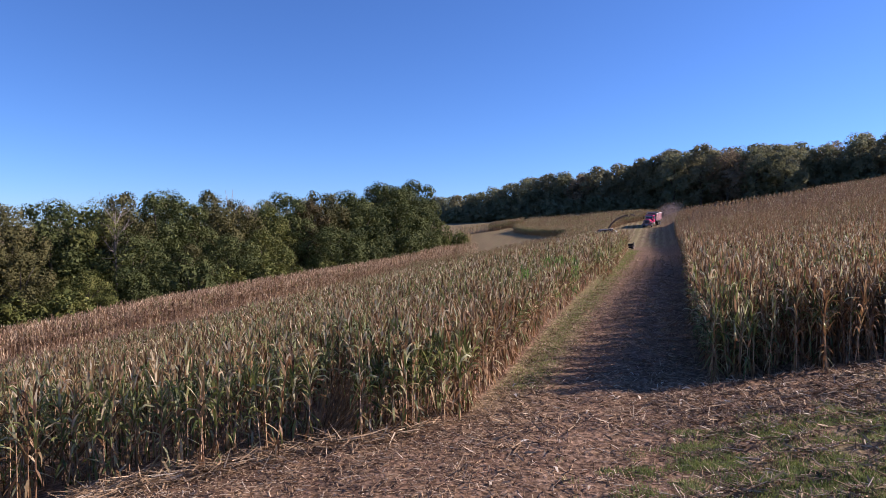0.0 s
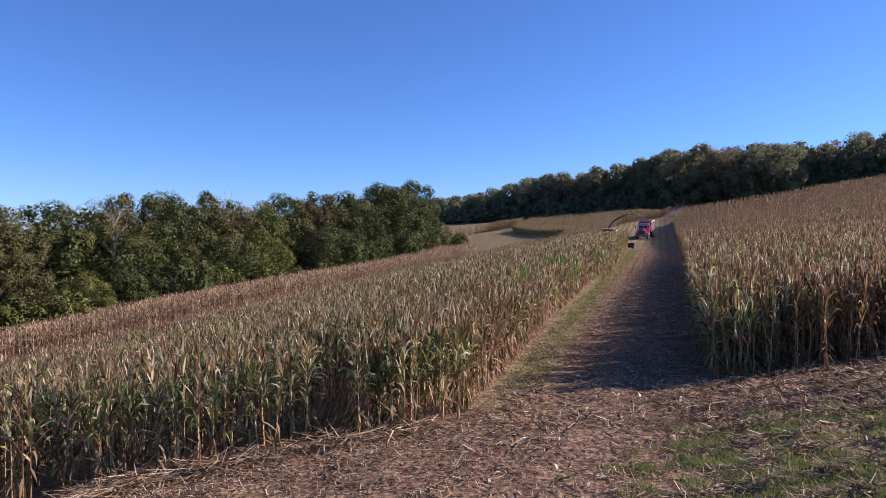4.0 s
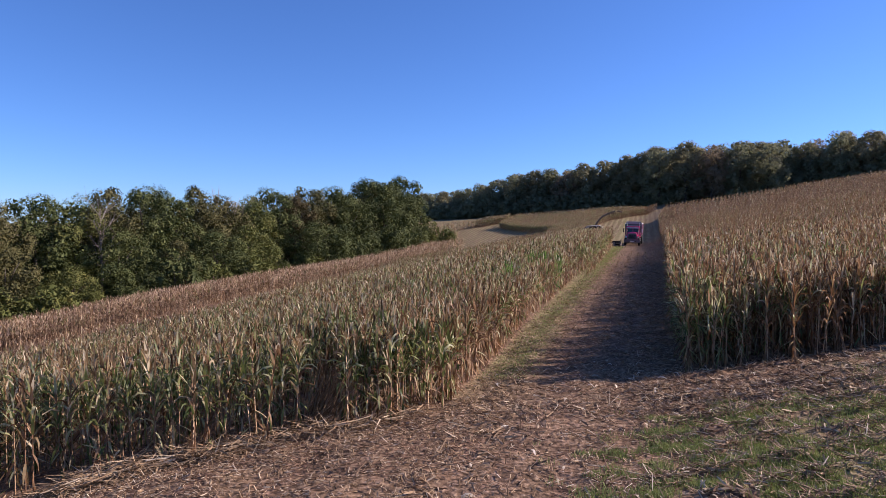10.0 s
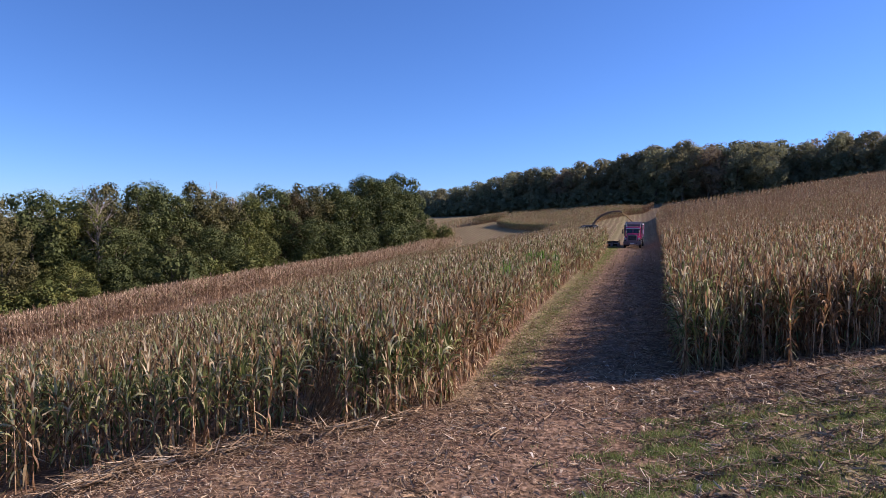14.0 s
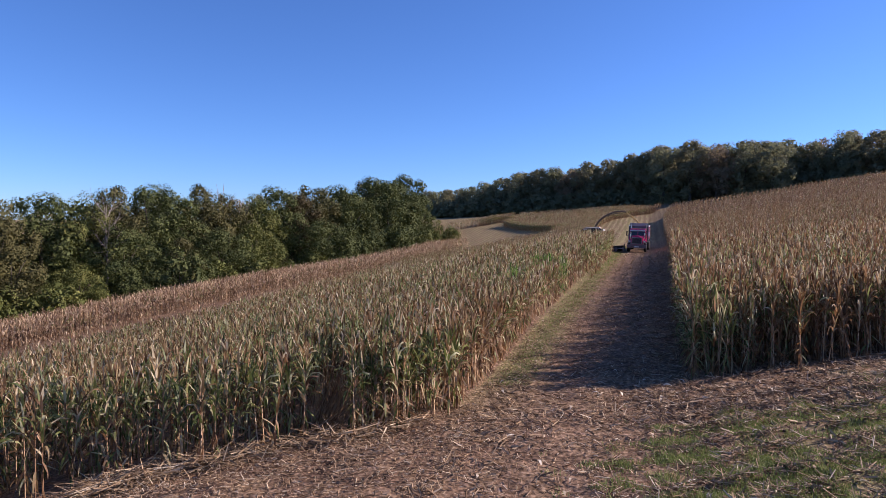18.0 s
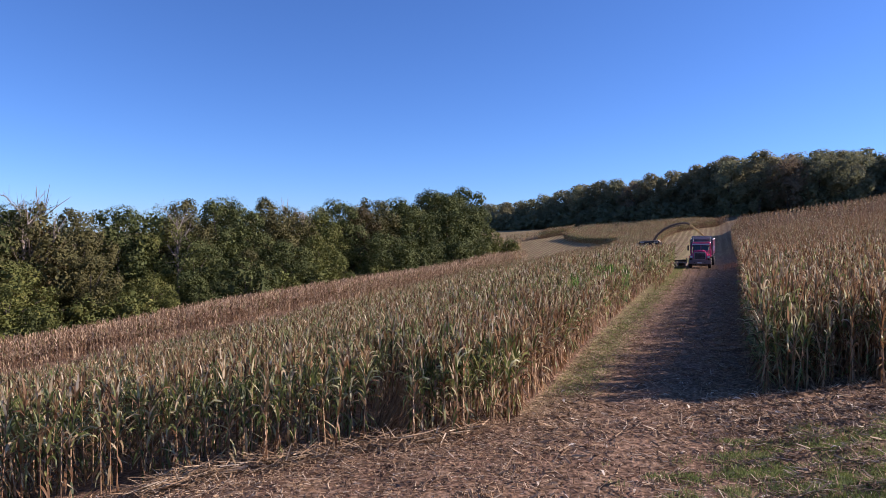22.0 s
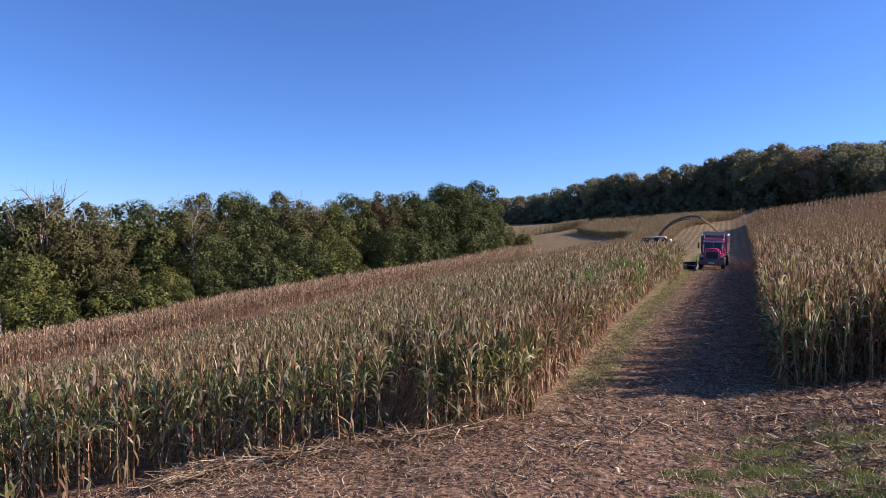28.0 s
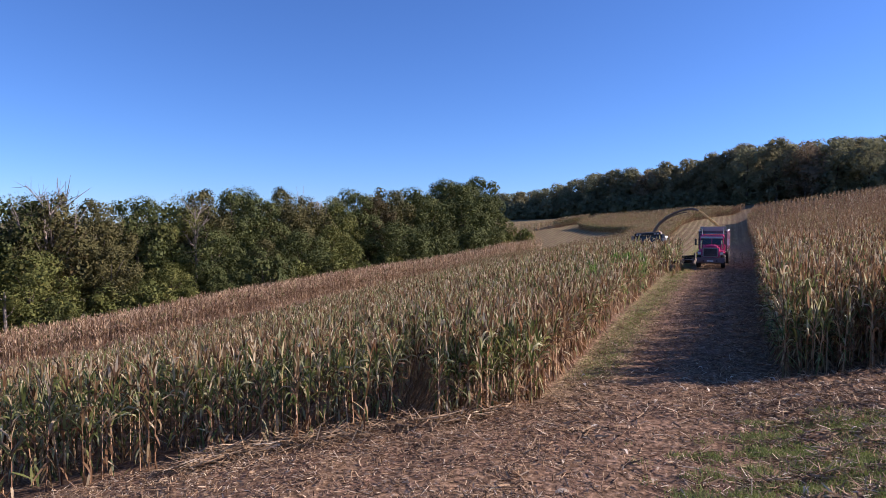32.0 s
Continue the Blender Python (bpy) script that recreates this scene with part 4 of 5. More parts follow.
def build_tree(seed, height, spread, low, leaf_mat, leaves, leaf, label, bare=False, name="tree"):
    """A tree: trunk, limbs and a crown of leaves over uneven lobes. low: where the crown begins."""
    r = np.random.default_rng(seed)
    tree = new(name)
    tagged(tree, label, name, "trees at the edge of the wood" if name == "tree" else "bushes at the foot of the wood")
    lean = Vector((r.normal(0, 0.4), r.normal(0, 0.4), 0))
    bm = bmesh.new()
    pts = [Vector((0, 0, -0.6)) + lean * f + Vector((0, 0, f * height * 0.8)) for f in np.linspace(0, 1, 6)]
    tube(bm, pts, [height * q for q in (0.022, 0.017, 0.014, 0.011, 0.007, 0.003)])
    part("trunk", bm, M_BARK, tree)
    # lobes over a dome that is broadest below its middle, of uneven sizes, with dark gaps between them
    lobes, count = [], 17
    core = low + 0.42 * (height - low)
    for k in range(count):
        f = (k + r.uniform(0.2, 0.8)) / count
        a, v = 2.4 * k + r.uniform(-0.35, 0.35), 1.9 * f - 0.92
        ring = math.sqrt(max(0.03, 1 - v * v))
        big = r.uniform(0.26, 0.48) * spread * (1.0 - 0.2 * max(0.0, v))
        reach = r.uniform(0.86, 1.14)
        up = (height - core - big) if v > 0 else (core - low) * 0.95
        lobes.append((np.array([(spread - big * 0.8) * ring * reach * math.cos(a), (spread - big * 0.8) * ring * reach * math.sin(a), core + v * up * reach]), big))
    lobes.append((np.array([lean.x, lean.y, height - 0.42 * spread]), 0.40 * spread))
    lobes.append((np.array([0, 0, core + 0.1 * height]), 0.48 * spread))
    lobes.append((np.array([0, 0, core - 0.12 * height]), 0.48 * spread))
    for k in range(5, 16, 2):
        c = Vector(lobes[k][0])
        h0 = max(height * 0.12, c.z * 0.55)
        start = lean * (h0 / height / 0.8) + Vector((0, 0, h0))
        mid = start.lerp(c, 0.5) + Vector((0, 0, 0.6))
        bm = bmesh.new()
        tube(bm, [start, mid, c], [height * 0.008, height * 0.006, height * 0.002], 5)
        part("limb", bm, M_BARK, tree)
    if bare:
        for k in range(26):
            c = Vector(lobes[int(r.integers(11, 18))][0])
            way = Vector((r.normal(0, 0.45), r.normal(0, 0.45), r.uniform(0.6, 1.2))) * r.uniform(1.6, 3.2)
            bm = bmesh.new()
            tube(bm, [c, c + way * 0.5 + Vector((r.normal(0, 0.15), r.normal(0, 0.15), 0.1)), c + way], [0.07, 0.04, 0.015], 4)
            tube(bm, [c + way * 0.5, c + way * 0.75 + Vector((r.normal(0, 0.3), r.normal(0, 0.3), 0.3))], [0.035, 0.012], 3)
            part("twig", bm, M_TWIG, tree, "bare grey twig")
    V, Q = crown_mesh(r, lobes, leaves, leaf, low * 0.5)
    crown = sheet("crown", V, Q, [leaf_mat])
    crown.parent = tree
    return tree


def plant_trees():
    r = np.random.default_rng(55)
    edge = [
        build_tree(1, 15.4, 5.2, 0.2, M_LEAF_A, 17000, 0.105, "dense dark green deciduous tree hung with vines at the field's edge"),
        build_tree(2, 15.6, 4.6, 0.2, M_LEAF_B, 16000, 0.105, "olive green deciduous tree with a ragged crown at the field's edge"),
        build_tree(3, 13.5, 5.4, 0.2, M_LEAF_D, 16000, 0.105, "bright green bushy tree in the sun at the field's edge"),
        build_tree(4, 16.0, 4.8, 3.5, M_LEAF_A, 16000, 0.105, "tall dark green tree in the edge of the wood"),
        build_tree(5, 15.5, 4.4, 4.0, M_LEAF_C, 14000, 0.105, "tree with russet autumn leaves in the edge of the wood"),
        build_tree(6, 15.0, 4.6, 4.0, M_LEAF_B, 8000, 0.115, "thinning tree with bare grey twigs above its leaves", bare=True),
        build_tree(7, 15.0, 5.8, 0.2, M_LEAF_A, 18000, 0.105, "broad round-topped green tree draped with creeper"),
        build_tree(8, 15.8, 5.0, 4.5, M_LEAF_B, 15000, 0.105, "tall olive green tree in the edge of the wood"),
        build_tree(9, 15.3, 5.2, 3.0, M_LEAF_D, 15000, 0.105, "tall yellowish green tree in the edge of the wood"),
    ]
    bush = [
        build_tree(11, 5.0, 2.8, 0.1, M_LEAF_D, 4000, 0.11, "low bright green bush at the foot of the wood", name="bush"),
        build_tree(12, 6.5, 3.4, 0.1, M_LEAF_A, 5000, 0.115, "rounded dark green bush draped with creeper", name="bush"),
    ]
    # far trees and undergrowth carry the haze in their paler leaf colours
    far_bush = [build_tree(13, 6.5, 3.4, 0.1, M_HAZY_A, 1300, 0.28, "undergrowth along the foot of the far wood in haze-paled colours", name="bush")]
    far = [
        build_tree(21, 18.0, 6.4, 0.3, M_HAZY_A, 7200, 0.215, "large green tree in the far wood with haze-paled leaves"),
        build_tree(22, 18.5, 5.8, 0.3, M_HAZY_B, 7200, 0.215, "tall olive green tree in the far wood with haze-paled leaves"),
        build_tree(23, 17.5, 6.2, 0.3, M_HAZY_C, 6800, 0.215, "brownish tree in the far wood turning to autumn, leaves haze-paled"),
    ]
    first = {}

    def put(kinds, k, x, y, size, turn, wide=1.0):
        key = kinds[k].name
        m = pose(x, y, float(terrain(x, y)) - 0.1, 0, 0, turn) @ Matrix.Diagonal((size * wide, size * wide, size, 1))
        first.setdefault(key, (kinds[k], []))[1].append(m)

    # the near wood: mounds of creeper along its edge, then two rows of taller trees
    for d, off, size, wide, k in ((-19, -2.5, 0.85, 1.1, 2), (-12, -2.0, 0.80, 1.1, 0), (-5, -1.5, 0.70, 1.15, 2), (3, -2.2, 0.60, 1.2, 1), (9, -1.5, 0.48, 1.3, 2), (16, -2.5, 0.66, 1.2, 0), (23, -1.5, 0.52, 1.3, 1),
                                  (30, -2.2, 0.60, 1.25, 6), (37, -2.6, 0.68, 1.15, 2), (49.5, -0.8, 0.62, 1.45, 6), (62, -4.0, 0.86, 1.2, 0), (71, -2.5, 0.88, 1.2, 6), (80, -2.5, 0.76, 1.1, 0), (86, -2.0, 0.50, 1.2, 2)):
        put(edge, k, TREE_A[0] + TREE_W[0] * d + TREE_W[1] * off, TREE_A[1] + TREE_W[1] * d - TREE_W[0] * off, size, 67 * k + 31 * d, wide)
    for row, (off, gap, kinds_at) in enumerate(((-8.0, 4.8, (3, 7, 5, 8, 3, 4, 7, 3, 8, 7, 3)), (-15, 7.0, (0, 1, 0, 2))), 1):
        d = -20.0 + row * 2
        k = 0
        while d < 91 - row * 3:
            x = TREE_A[0] + TREE_W[0] * d + TREE_W[1] * (off + r.uniform(-1.0, 1.0))
            y = TREE_A[1] + TREE_W[1] * d - TREE_W[0] * (off + r.uniform(-1.0, 1.0))
            size = r.uniform(0.89, 0.98) * (0.62 if d > 86 else 1.0) + 0.06 * max(0.0, 1 - (d + 20) / 30)
            put(edge if row < 2 else far, kinds_at[(k + row) % len(kinds_at)], x, y, size if row < 2 else size * 0.86, r.uniform(0, 360))
            d += gap * r.uniform(0.75, 1.25)
            k += 1
    for d, off, k in ((71, -6, 3), (77, -5.5, 6), (83, -6.5, 3), (80, -10, 0)):
        put(edge, k, TREE_A[0] + TREE_W[0] * d + TREE_W[1] * off, TREE_A[1] + TREE_W[1] * d - TREE_W[0] * off, 1.0, 50 * k + d, 1.1)
    put(edge, 5, -47.7, 63.5, 1.02, 40)
    d = -18.0
    while d < 90:
        off = r.uniform(-1.0, 1.2)
        put(bush, int(r.integers(0, 2)), TREE_A[0] + TREE_W[0] * d + TREE_W[1] * off, TREE_A[1] + TREE_W[1] * d - TREE_W[0] * off, r.uniform(0.6, 1.1), r.uniform(0, 360))
        d += r.uniform(3.0, 8.0)
    # the far wood: rows behind the end of the field; its height by the place along it
    FAR_N, FAR_H = (-150, -60, -48, -36, -12, 0, 12, 24, 40, 130), (9.3, 10.3, 12.3, 14.1, 15.2, 17.1, 17.5, 16.2, 15.3, 15.2)
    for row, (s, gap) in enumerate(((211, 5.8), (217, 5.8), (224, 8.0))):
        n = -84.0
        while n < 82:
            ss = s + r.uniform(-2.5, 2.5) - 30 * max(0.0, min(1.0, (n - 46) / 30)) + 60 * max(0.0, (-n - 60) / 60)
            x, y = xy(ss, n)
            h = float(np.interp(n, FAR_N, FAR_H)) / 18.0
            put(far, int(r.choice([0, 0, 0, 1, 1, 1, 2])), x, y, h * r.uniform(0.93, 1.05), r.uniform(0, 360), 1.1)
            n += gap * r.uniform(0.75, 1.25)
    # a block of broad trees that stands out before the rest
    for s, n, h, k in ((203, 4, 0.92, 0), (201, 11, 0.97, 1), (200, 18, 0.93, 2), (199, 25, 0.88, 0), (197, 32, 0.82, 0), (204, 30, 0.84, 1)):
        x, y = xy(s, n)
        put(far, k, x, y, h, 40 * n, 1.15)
    for s in (206.0, 214.0):
        n = -80.0
        while n < 80:
            ss = s - 30 * max(0.0, min(1.0, (n - 46) / 30)) + 60 * max(0.0, (-n - 60) / 60)
            x, y = xy(ss, n)
            put(far_bush, 0, x, y, r.uniform(0.7, 1.0), r.uniform(0, 360), 1.2)
            n += r.uniform(3.5, 5.5)
    for ob, places in first.values():
        for m in places[1:]:
            copy_thing(ob, m)
        ob.matrix_basis = places[0]


plant_trees()


def bare_tree(x, y, height, seed):
    """A leafless grey tree: trunk, limbs and their twigs."""
    r = np.random.default_rng(seed)
    t = new("bare_tree")
    tagged(t, "leafless pale grey tree standing above the edge of the wood", "tree")
    top = Vector((0.3, -0.2, height))
    bm = bmesh.new()
    tube(bm, [Vector((0, 0, -0.4)), Vector((0.2, 0.1, height * 0.4)), Vector((0.1, -0.1, height * 0.75)), top], [0.22, 0.16, 0.09, 0.02], 8)
    part("trunk", bm, M_TWIG, t)
    for k in range(13):
        f = 0.45 + 0.5 * k / 13
        a = 2.4 * k + r.uniform(-0.4, 0.4)
        start = Vector((0.15, 0, height * f))
        out = Vector((math.cos(a), math.sin(a), r.uniform(0.9, 1.6))).normalized() * height * r.uniform(0.20, 0.30) * (1.25 - f * 0.6)
        mid, end = start + out * 0.5 + Vector((0, 0, 0.1)), start + out + Vector((0, 0, 0.4))
        bm = bmesh.new()
        tube(bm, [start, mid, end], [0.07, 0.045, 0.012], 5)
        limb = part("limb", bm, M_TWIG, t)
        for j in range(7):
            g = 0.3 + 0.1 * j
            p = start.lerp(end, g)
            way = (out.normalized() + Vector(r.normal(0, 0.55, 3))).normalized() * r.uniform(0.8, 1.9)
            bm = bmesh.new()
            tube(bm, [p, p + way * 0.5 + Vector((0, 0, 0.06)), p + way + Vector((0, 0, 0.25))], [0.028, 0.018, 0.007], 4)
            part("twig", bm, M_TWIG, limb)
    t.matrix_basis = pose(x, y, float(terrain(x, y)))


bare_tree(-47.9, 63.0, 15.3, 31)
bare_tree(-38.3, 76.5, 12.6, 32)


def dead_trunk():
    """A pale broken trunk at the wood's edge."""
    x, y = -45.6, 54.6
    t = new("dead_trunk")
    tagged(t, "pale dead trunk broken off at the edge of the wood", "tree")
    bm = bmesh.new()
    tube(bm, [Vector((0, 0, -0.4)), Vector((0.05, 0, 2.0)), Vector((-0.05, 0.05, 4.0)), Vector((0.05, 0, 5.6))], [0.2, 0.17, 0.14, 0.09], 9)
    part("trunk", bm, M_TWIG, t)
    for h, a in ((3.2, 0.6), (4.5, 2.9)):
        bm = bmesh.new()
        tube(bm, [Vector((0, 0, h)), Vector((0.5 * math.cos(a), 0.5 * math.sin(a), h + 0.5)), Vector((0.8 * math.cos(a), 0.8 * math.sin(a), h + 1.1))], [0.07, 0.05, 0.02], 6)
        part("limb", bm, M_TWIG, t)
    t.matrix_basis = pose(x, y, float(terrain(x, y)))


dead_trunk()


# ---------------------------------------------------------------- vehicles
def paint(name, colour, rough=0.4, metal=0.0, dirt=0.35):
    dark = tuple(0.55 * c + 0.02 for c in colour)
    dusty = tuple((1 - dirt) * c + dirt * d for c, d in zip(colour, (0.30, 0.24, 0.18)))
    return material(name, [(0.25, dark), (0.5, colour), (0.8, dusty)], rough, 1.2, 12.0, 0.0, 0.05, 0, metal, spec=0.5)


M_RED = paint("red_paint", (0.54, 0.045, 0.155), 0.27, 0, 0.2)
M_BLACK = paint("black_rubber", (0.025, 0.024, 0.023), 0.85)
M_STEEL = paint("grey_steel", (0.30, 0.29, 0.28), 0.45, 0.5)
M_CHROME = paint("chrome", (0.60, 0.60, 0.60), 0.2, 1.0, 0.15)
M_BOX = paint("dump_box_dark", (0.075, 0.07, 0.085), 0.6)
M_FADED = paint("faded_pink_paint", (0.48, 0.25, 0.28), 0.6)
M_WHITE = paint("white_paint", (0.70, 0.70, 0.68), 0.4)
# for the harvester's work lamps and the painted reflection on the truck's windscreen
M_PALE = paint("dusty_lamp_and_glint", (0.42, 0.40, 0.37), 0.7)
M_BUMPER = paint("dusty_bumper_steel", (0.20, 0.15, 0.16), 0.6, 0.2)
M_GLASS = paint("dark_glass", (0.014, 0.016, 0.020), 0.22, 0.0, 0.06)
M_WORN = paint("worn_skid", (0.30, 0.26, 0.21), 0.9)
M_LAMP = paint("headlamp_glass", (0.75, 0.75, 0.72), 0.1)
M_AMBER = paint("amber_lens", (0.65, 0.25, 0.03), 0.2)
M_YELLOW = paint("yellow_paint", (0.55, 0.38, 0.05), 0.45)
M_SPOUT = paint("worn_dark_steel", (0.13, 0.095, 0.07), 0.85, 0.0)
M_CHAFF = material("chopped_corn", [(0.2, (0.40, 0.28, 0.13)), (0.5, (0.60, 0.46, 0.24)), (0.85, (0.78, 0.64, 0.38))], 0.85, 3, 30, 0.8, 0.2, 0.4)


def block(x0, x1, y0, y1, z0, z1, bevel=0.03, taper=(1, 1), lean=0.0):
    """A bevelled box; taper narrows its top in x and y, lean pushes the top back."""
    bm = bmesh.new()
    bmesh.ops.create_cube(bm, size=1)
    cx, cy = (x0 + x1) / 2, (y0 + y1) / 2
    for v in bm.verts:
        k = taper if v.co.z > 0 else (1, 1)
        shift = lean if v.co.z > 0 else 0
        v.co = Vector((cx + v.co.x * (x1 - x0) * k[0], cy + v.co.y * (y1 - y0) * k[1] + shift, (z0 + z1) / 2 + v.co.z * (z1 - z0)))
    if bevel:
        bmesh.ops.bevel(bm, geom=bm.edges[:], offset=bevel, segments=2, affect="EDGES")
    return bm


def rod(a, b, rad, sides=10, rad2=None):
    bm = bmesh.new()
    tube(bm, [Vector(a), Vector(b)], [rad, rad if rad2 is None else rad2], sides)
    return bm


def lathe_x(profile, sides=28):
    """A solid turned round the x axis from (x, radius) pairs."""
    bm = bmesh.new()
    rings = [[bm.verts.new((x, rad * math.cos(a), rad * math.sin(a))) for a in [2 * math.pi * k / sides for k in range(sides)]] for x, rad in profile]
    for a, b in zip(rings, rings[1:]):
        for k in range(sides):
            bm.faces.new((a[k], a[(k + 1) % sides], b[(k + 1) % sides], b[k]))
    bm.faces.new(rings[0])
    bm.faces.new(rings[-1][::-1])
    bmesh.ops.recalc_face_normals(bm, faces=bm.faces[:])
    return bm


def wheel(parent, x, y, rad, width, rim_mat, lugs=0):
    """A wheel whose centre turns on its axle: tyre with a rim."""
    w = width / 2
    tyre = part("wheel", lathe_x([(-w, rad * 0.6), (-w, rad * 0.86), (-w * 0.8, rad * 0.97), (-w * 0.3, rad), (w * 0.3, rad), (w * 0.8, rad * 0.97), (w, rad * 0.86), (w, rad * 0.6)]), M_BLACK, parent, "black rubber tyre on a steel rim")
    rim = lathe_x([(-w * 0.9, rad * 0.58), (-w * 0.5, rad * 0.52), (-w * 0.5, rad * 0.18), (-w * 0.8, rad * 0.15), (w * 0.8, rad * 0.15), (w * 0.5, rad * 0.18), (w * 0.5, rad * 0.52), (w * 0.9, rad * 0.58)])
    part("rim", rim, rim_mat, tyre)
    if lugs:
        bm = bmesh.new()
        for k in range(lugs):
            a = 2 * math.pi * k / lugs
            one = bmesh.ops.create_cube(bm, size=1)["verts"]
            side = 1 if k % 2 else -1
            m = Matrix.Rotation(a, 4, "X") @ Matrix.Translation((side * w * 0.45, 0, rad)) @ Matrix.Rotation(side * 0.6, 4, "Z") @ Matrix.Diagonal((w * 0.95, 0.06, 0.07, 1))
            for v in one:
                v.co = m @ v.co
        part("tread", bm, M_BLACK, tyre)
    tyre.matrix_basis = Matrix.Translation((x, y, rad))
    return tyre, rad


def build_truck():
    t = new("dump_truck")
    tagged(t, "red dump truck with a dark grille driving down the mown lane", "truck")
    for x in (-0.42, 0.42):
        part("frame_rail", block(x - 0.06, x + 0.06, 0.3, 8.6, 0.72, 0.98, 0.01), M_BLACK, t)
    part("bumper", block(-1.16, 1.16, -0.12, 0.16, 0.42, 0.80, 0.06), M_BUMPER, t, "dusty dark steel front bumper")
    part("hood", block(-0.80, 0.80, 0.10, 2.1, 0.80, 1.62, 0.14, (0.86, 0.96), 0.10), M_RED, t)
    part("hood_crown", block(-0.46, 0.46, 0.24, 2.0, 1.60, 1.69, 0.05, (0.8, 0.95), 0.05), M_RED, t)
    part("number_plate", block(-0.26, 0.26, -0.145, -0.125, 0.50, 0.62, 0.005), M_WHITE, t)
    for sd in (-1, 1):
        part("tow_hook", block(sd * 0.55 - 0.05, sd * 0.55 + 0.05, -0.2, -0.1, 0.52, 0.62, 0.015), M_BLACK, t)
        part("air_intake", rod((sd * 0.86, 2.02, 1.35), (sd * 0.86, 2.02, 2.0), 0.10, 12), M_CHROME, t)
    for sd in (-1, 1):
        part("fender", block(min(sd * 0.66, sd * 1.16), max(sd * 0.66, sd * 1.16), 0.32, 1.75, 0.95, 1.28, 0.13, (0.92, 0.8)), M_RED, t)
        lamp = part("headlight", block(sd * 0.90 - 0.15, sd * 0.90 + 0.15, 0.24, 0.42, 0.98, 1.20, 0.03), M_STEEL, t)
        part("lens", block(sd * 0.90 - 0.11, sd * 0.90 + 0.11, 0.215, 0.25, 1.01, 1.17, 0.01), M_LAMP, lamp)
        part("turn_signal", block(sd * 1.08 - 0.05, sd * 1.08 + 0.05, 0.28, 0.36, 1.02, 1.12, 0.01), M_AMBER, t)
    grille = part("grille", block(-0.62, 0.62, 0.05, 0.14, 0.84, 1.52, 0.03), M_STEEL, t, "dark grille in a dull metal frame")
    part("mesh", block(-0.54, 0.54, 0.035, 0.075, 0.90, 1.46, 0.005), M_BLACK, grille)
    for k in range(7):
        z = 0.95 + 0.078 * k
        part("bar", block(-0.54, 0.54, 0.02, 0.04, z, z + 0.018, 0), M_BUMPER, grille)
    # cab
    cab = part("cab", block(-1.06, 1.06, 1.95, 3.65, 0.92, 2.42, 0.09, (0.93, 0.90), 0.06), M_RED, t)
    # pale strip that stands in for the reflection along the windscreen's top
    part("sun_visor", block(-0.93, 0.93, 1.84, 1.98, 2.14, 2.27, 0.02, (1, 1), 0.06), M_PALE, cab, "visor strip coloured as the pale reflection across the windscreen's top")
    for sd in (-1, 1):
        bm = block(min(sd * 0.03, sd * 0.93), max(sd * 0.03, sd * 0.93), 1.935, 1.975, 1.68, 2.26, 0.01, (0.94, 1), 0.10)
        part("windscreen", bm, M_GLASS, t, "dark split windscreen pane")
        part("side_window", block(sd * 1.045 - 0.02, sd * 1.045 + 0.02, 2.2, 3.2, 1.68, 2.22, 0.01, (1, 0.85)), M_GLASS, t)
        door = part("door", block(sd * 1.06 - 0.02, sd * 1.06 + 0.02, 2.15, 3.3, 0.98, 1.64, 0.015), M_RED, t)
        part("handle", block(sd * 1.085 - 0.015, sd * 1.085 + 0.015, 3.05, 3.2, 1.48, 1.52, 0.005), M_CHROME, door)
        mirror = part("mirror", block(sd * 1.36 - 0.08, sd * 1.36 + 0.08, 1.96, 2.08, 1.62, 2.12, 0.03), M_BLACK if sd < 0 else M_WHITE, t)
        for z in (1.66, 2.08):
            part("bracket", rod((sd * 1.02, 2.1, z), (sd * 1.36, 2.02, z), 0.015, 6), M_BLACK, mirror)
        part("step", block(sd * 0.98 - 0.14, sd * 0.98 + 0.14, 2.3, 3.3, 0.50, 0.58, 0.01), M_STEEL, t)
        part("fuel_tank", block(sd * 0.86 - 0.24, sd * 0.86 + 0.24, 2.2, 3.6, 0.56, 0.95, 0.12), M_STEEL, t)
        stack = part("exhaust_stack", rod((sd * 0.92, 3.80, 0.9), (sd * 0.92, 3.80, 2.85), 0.07, 12), M_CHROME, t)
        part("heat_shield", rod((sd * 0.92, 3.80, 1.3), (sd * 0.92, 3.80, 2.2), 0.10, 12), M_STEEL, stack)
        part("wiper", rod((sd * 0.2, 1.93, 1.69), (sd * 0.62, 1.96, 2.0), 0.012, 5), M_BLACK, t)
        part("seat", block(sd * 0.48 - 0.24, sd * 0.48 + 0.24, 2.9, 3.3, 1.2, 2.0, 0.06), M_BLACK, t)
    for k in range(5):
        x = -0.6 + 0.3 * k
        part("marker_lamp", block(x - 0.05, x + 0.05, 2.06, 2.16, 2.40, 2.46, 0.015), M_AMBER, t)
    # box
    box = part("dump_box", block(-1.2, 1.2, 3.95, 8.9, 1.10, 1.24, 0.02), M_BOX, t, "dark steel dump box with a pale top rail")
    part("front_wall", block(-1.2, 1.2, 3.95, 4.03, 1.24, 2.66, 0.015), M_BOX, box)
    part("tailgate", block(-1.2, 1.2, 8.82, 8.9, 1.24, 2.66, 0.015), M_BOX, box)
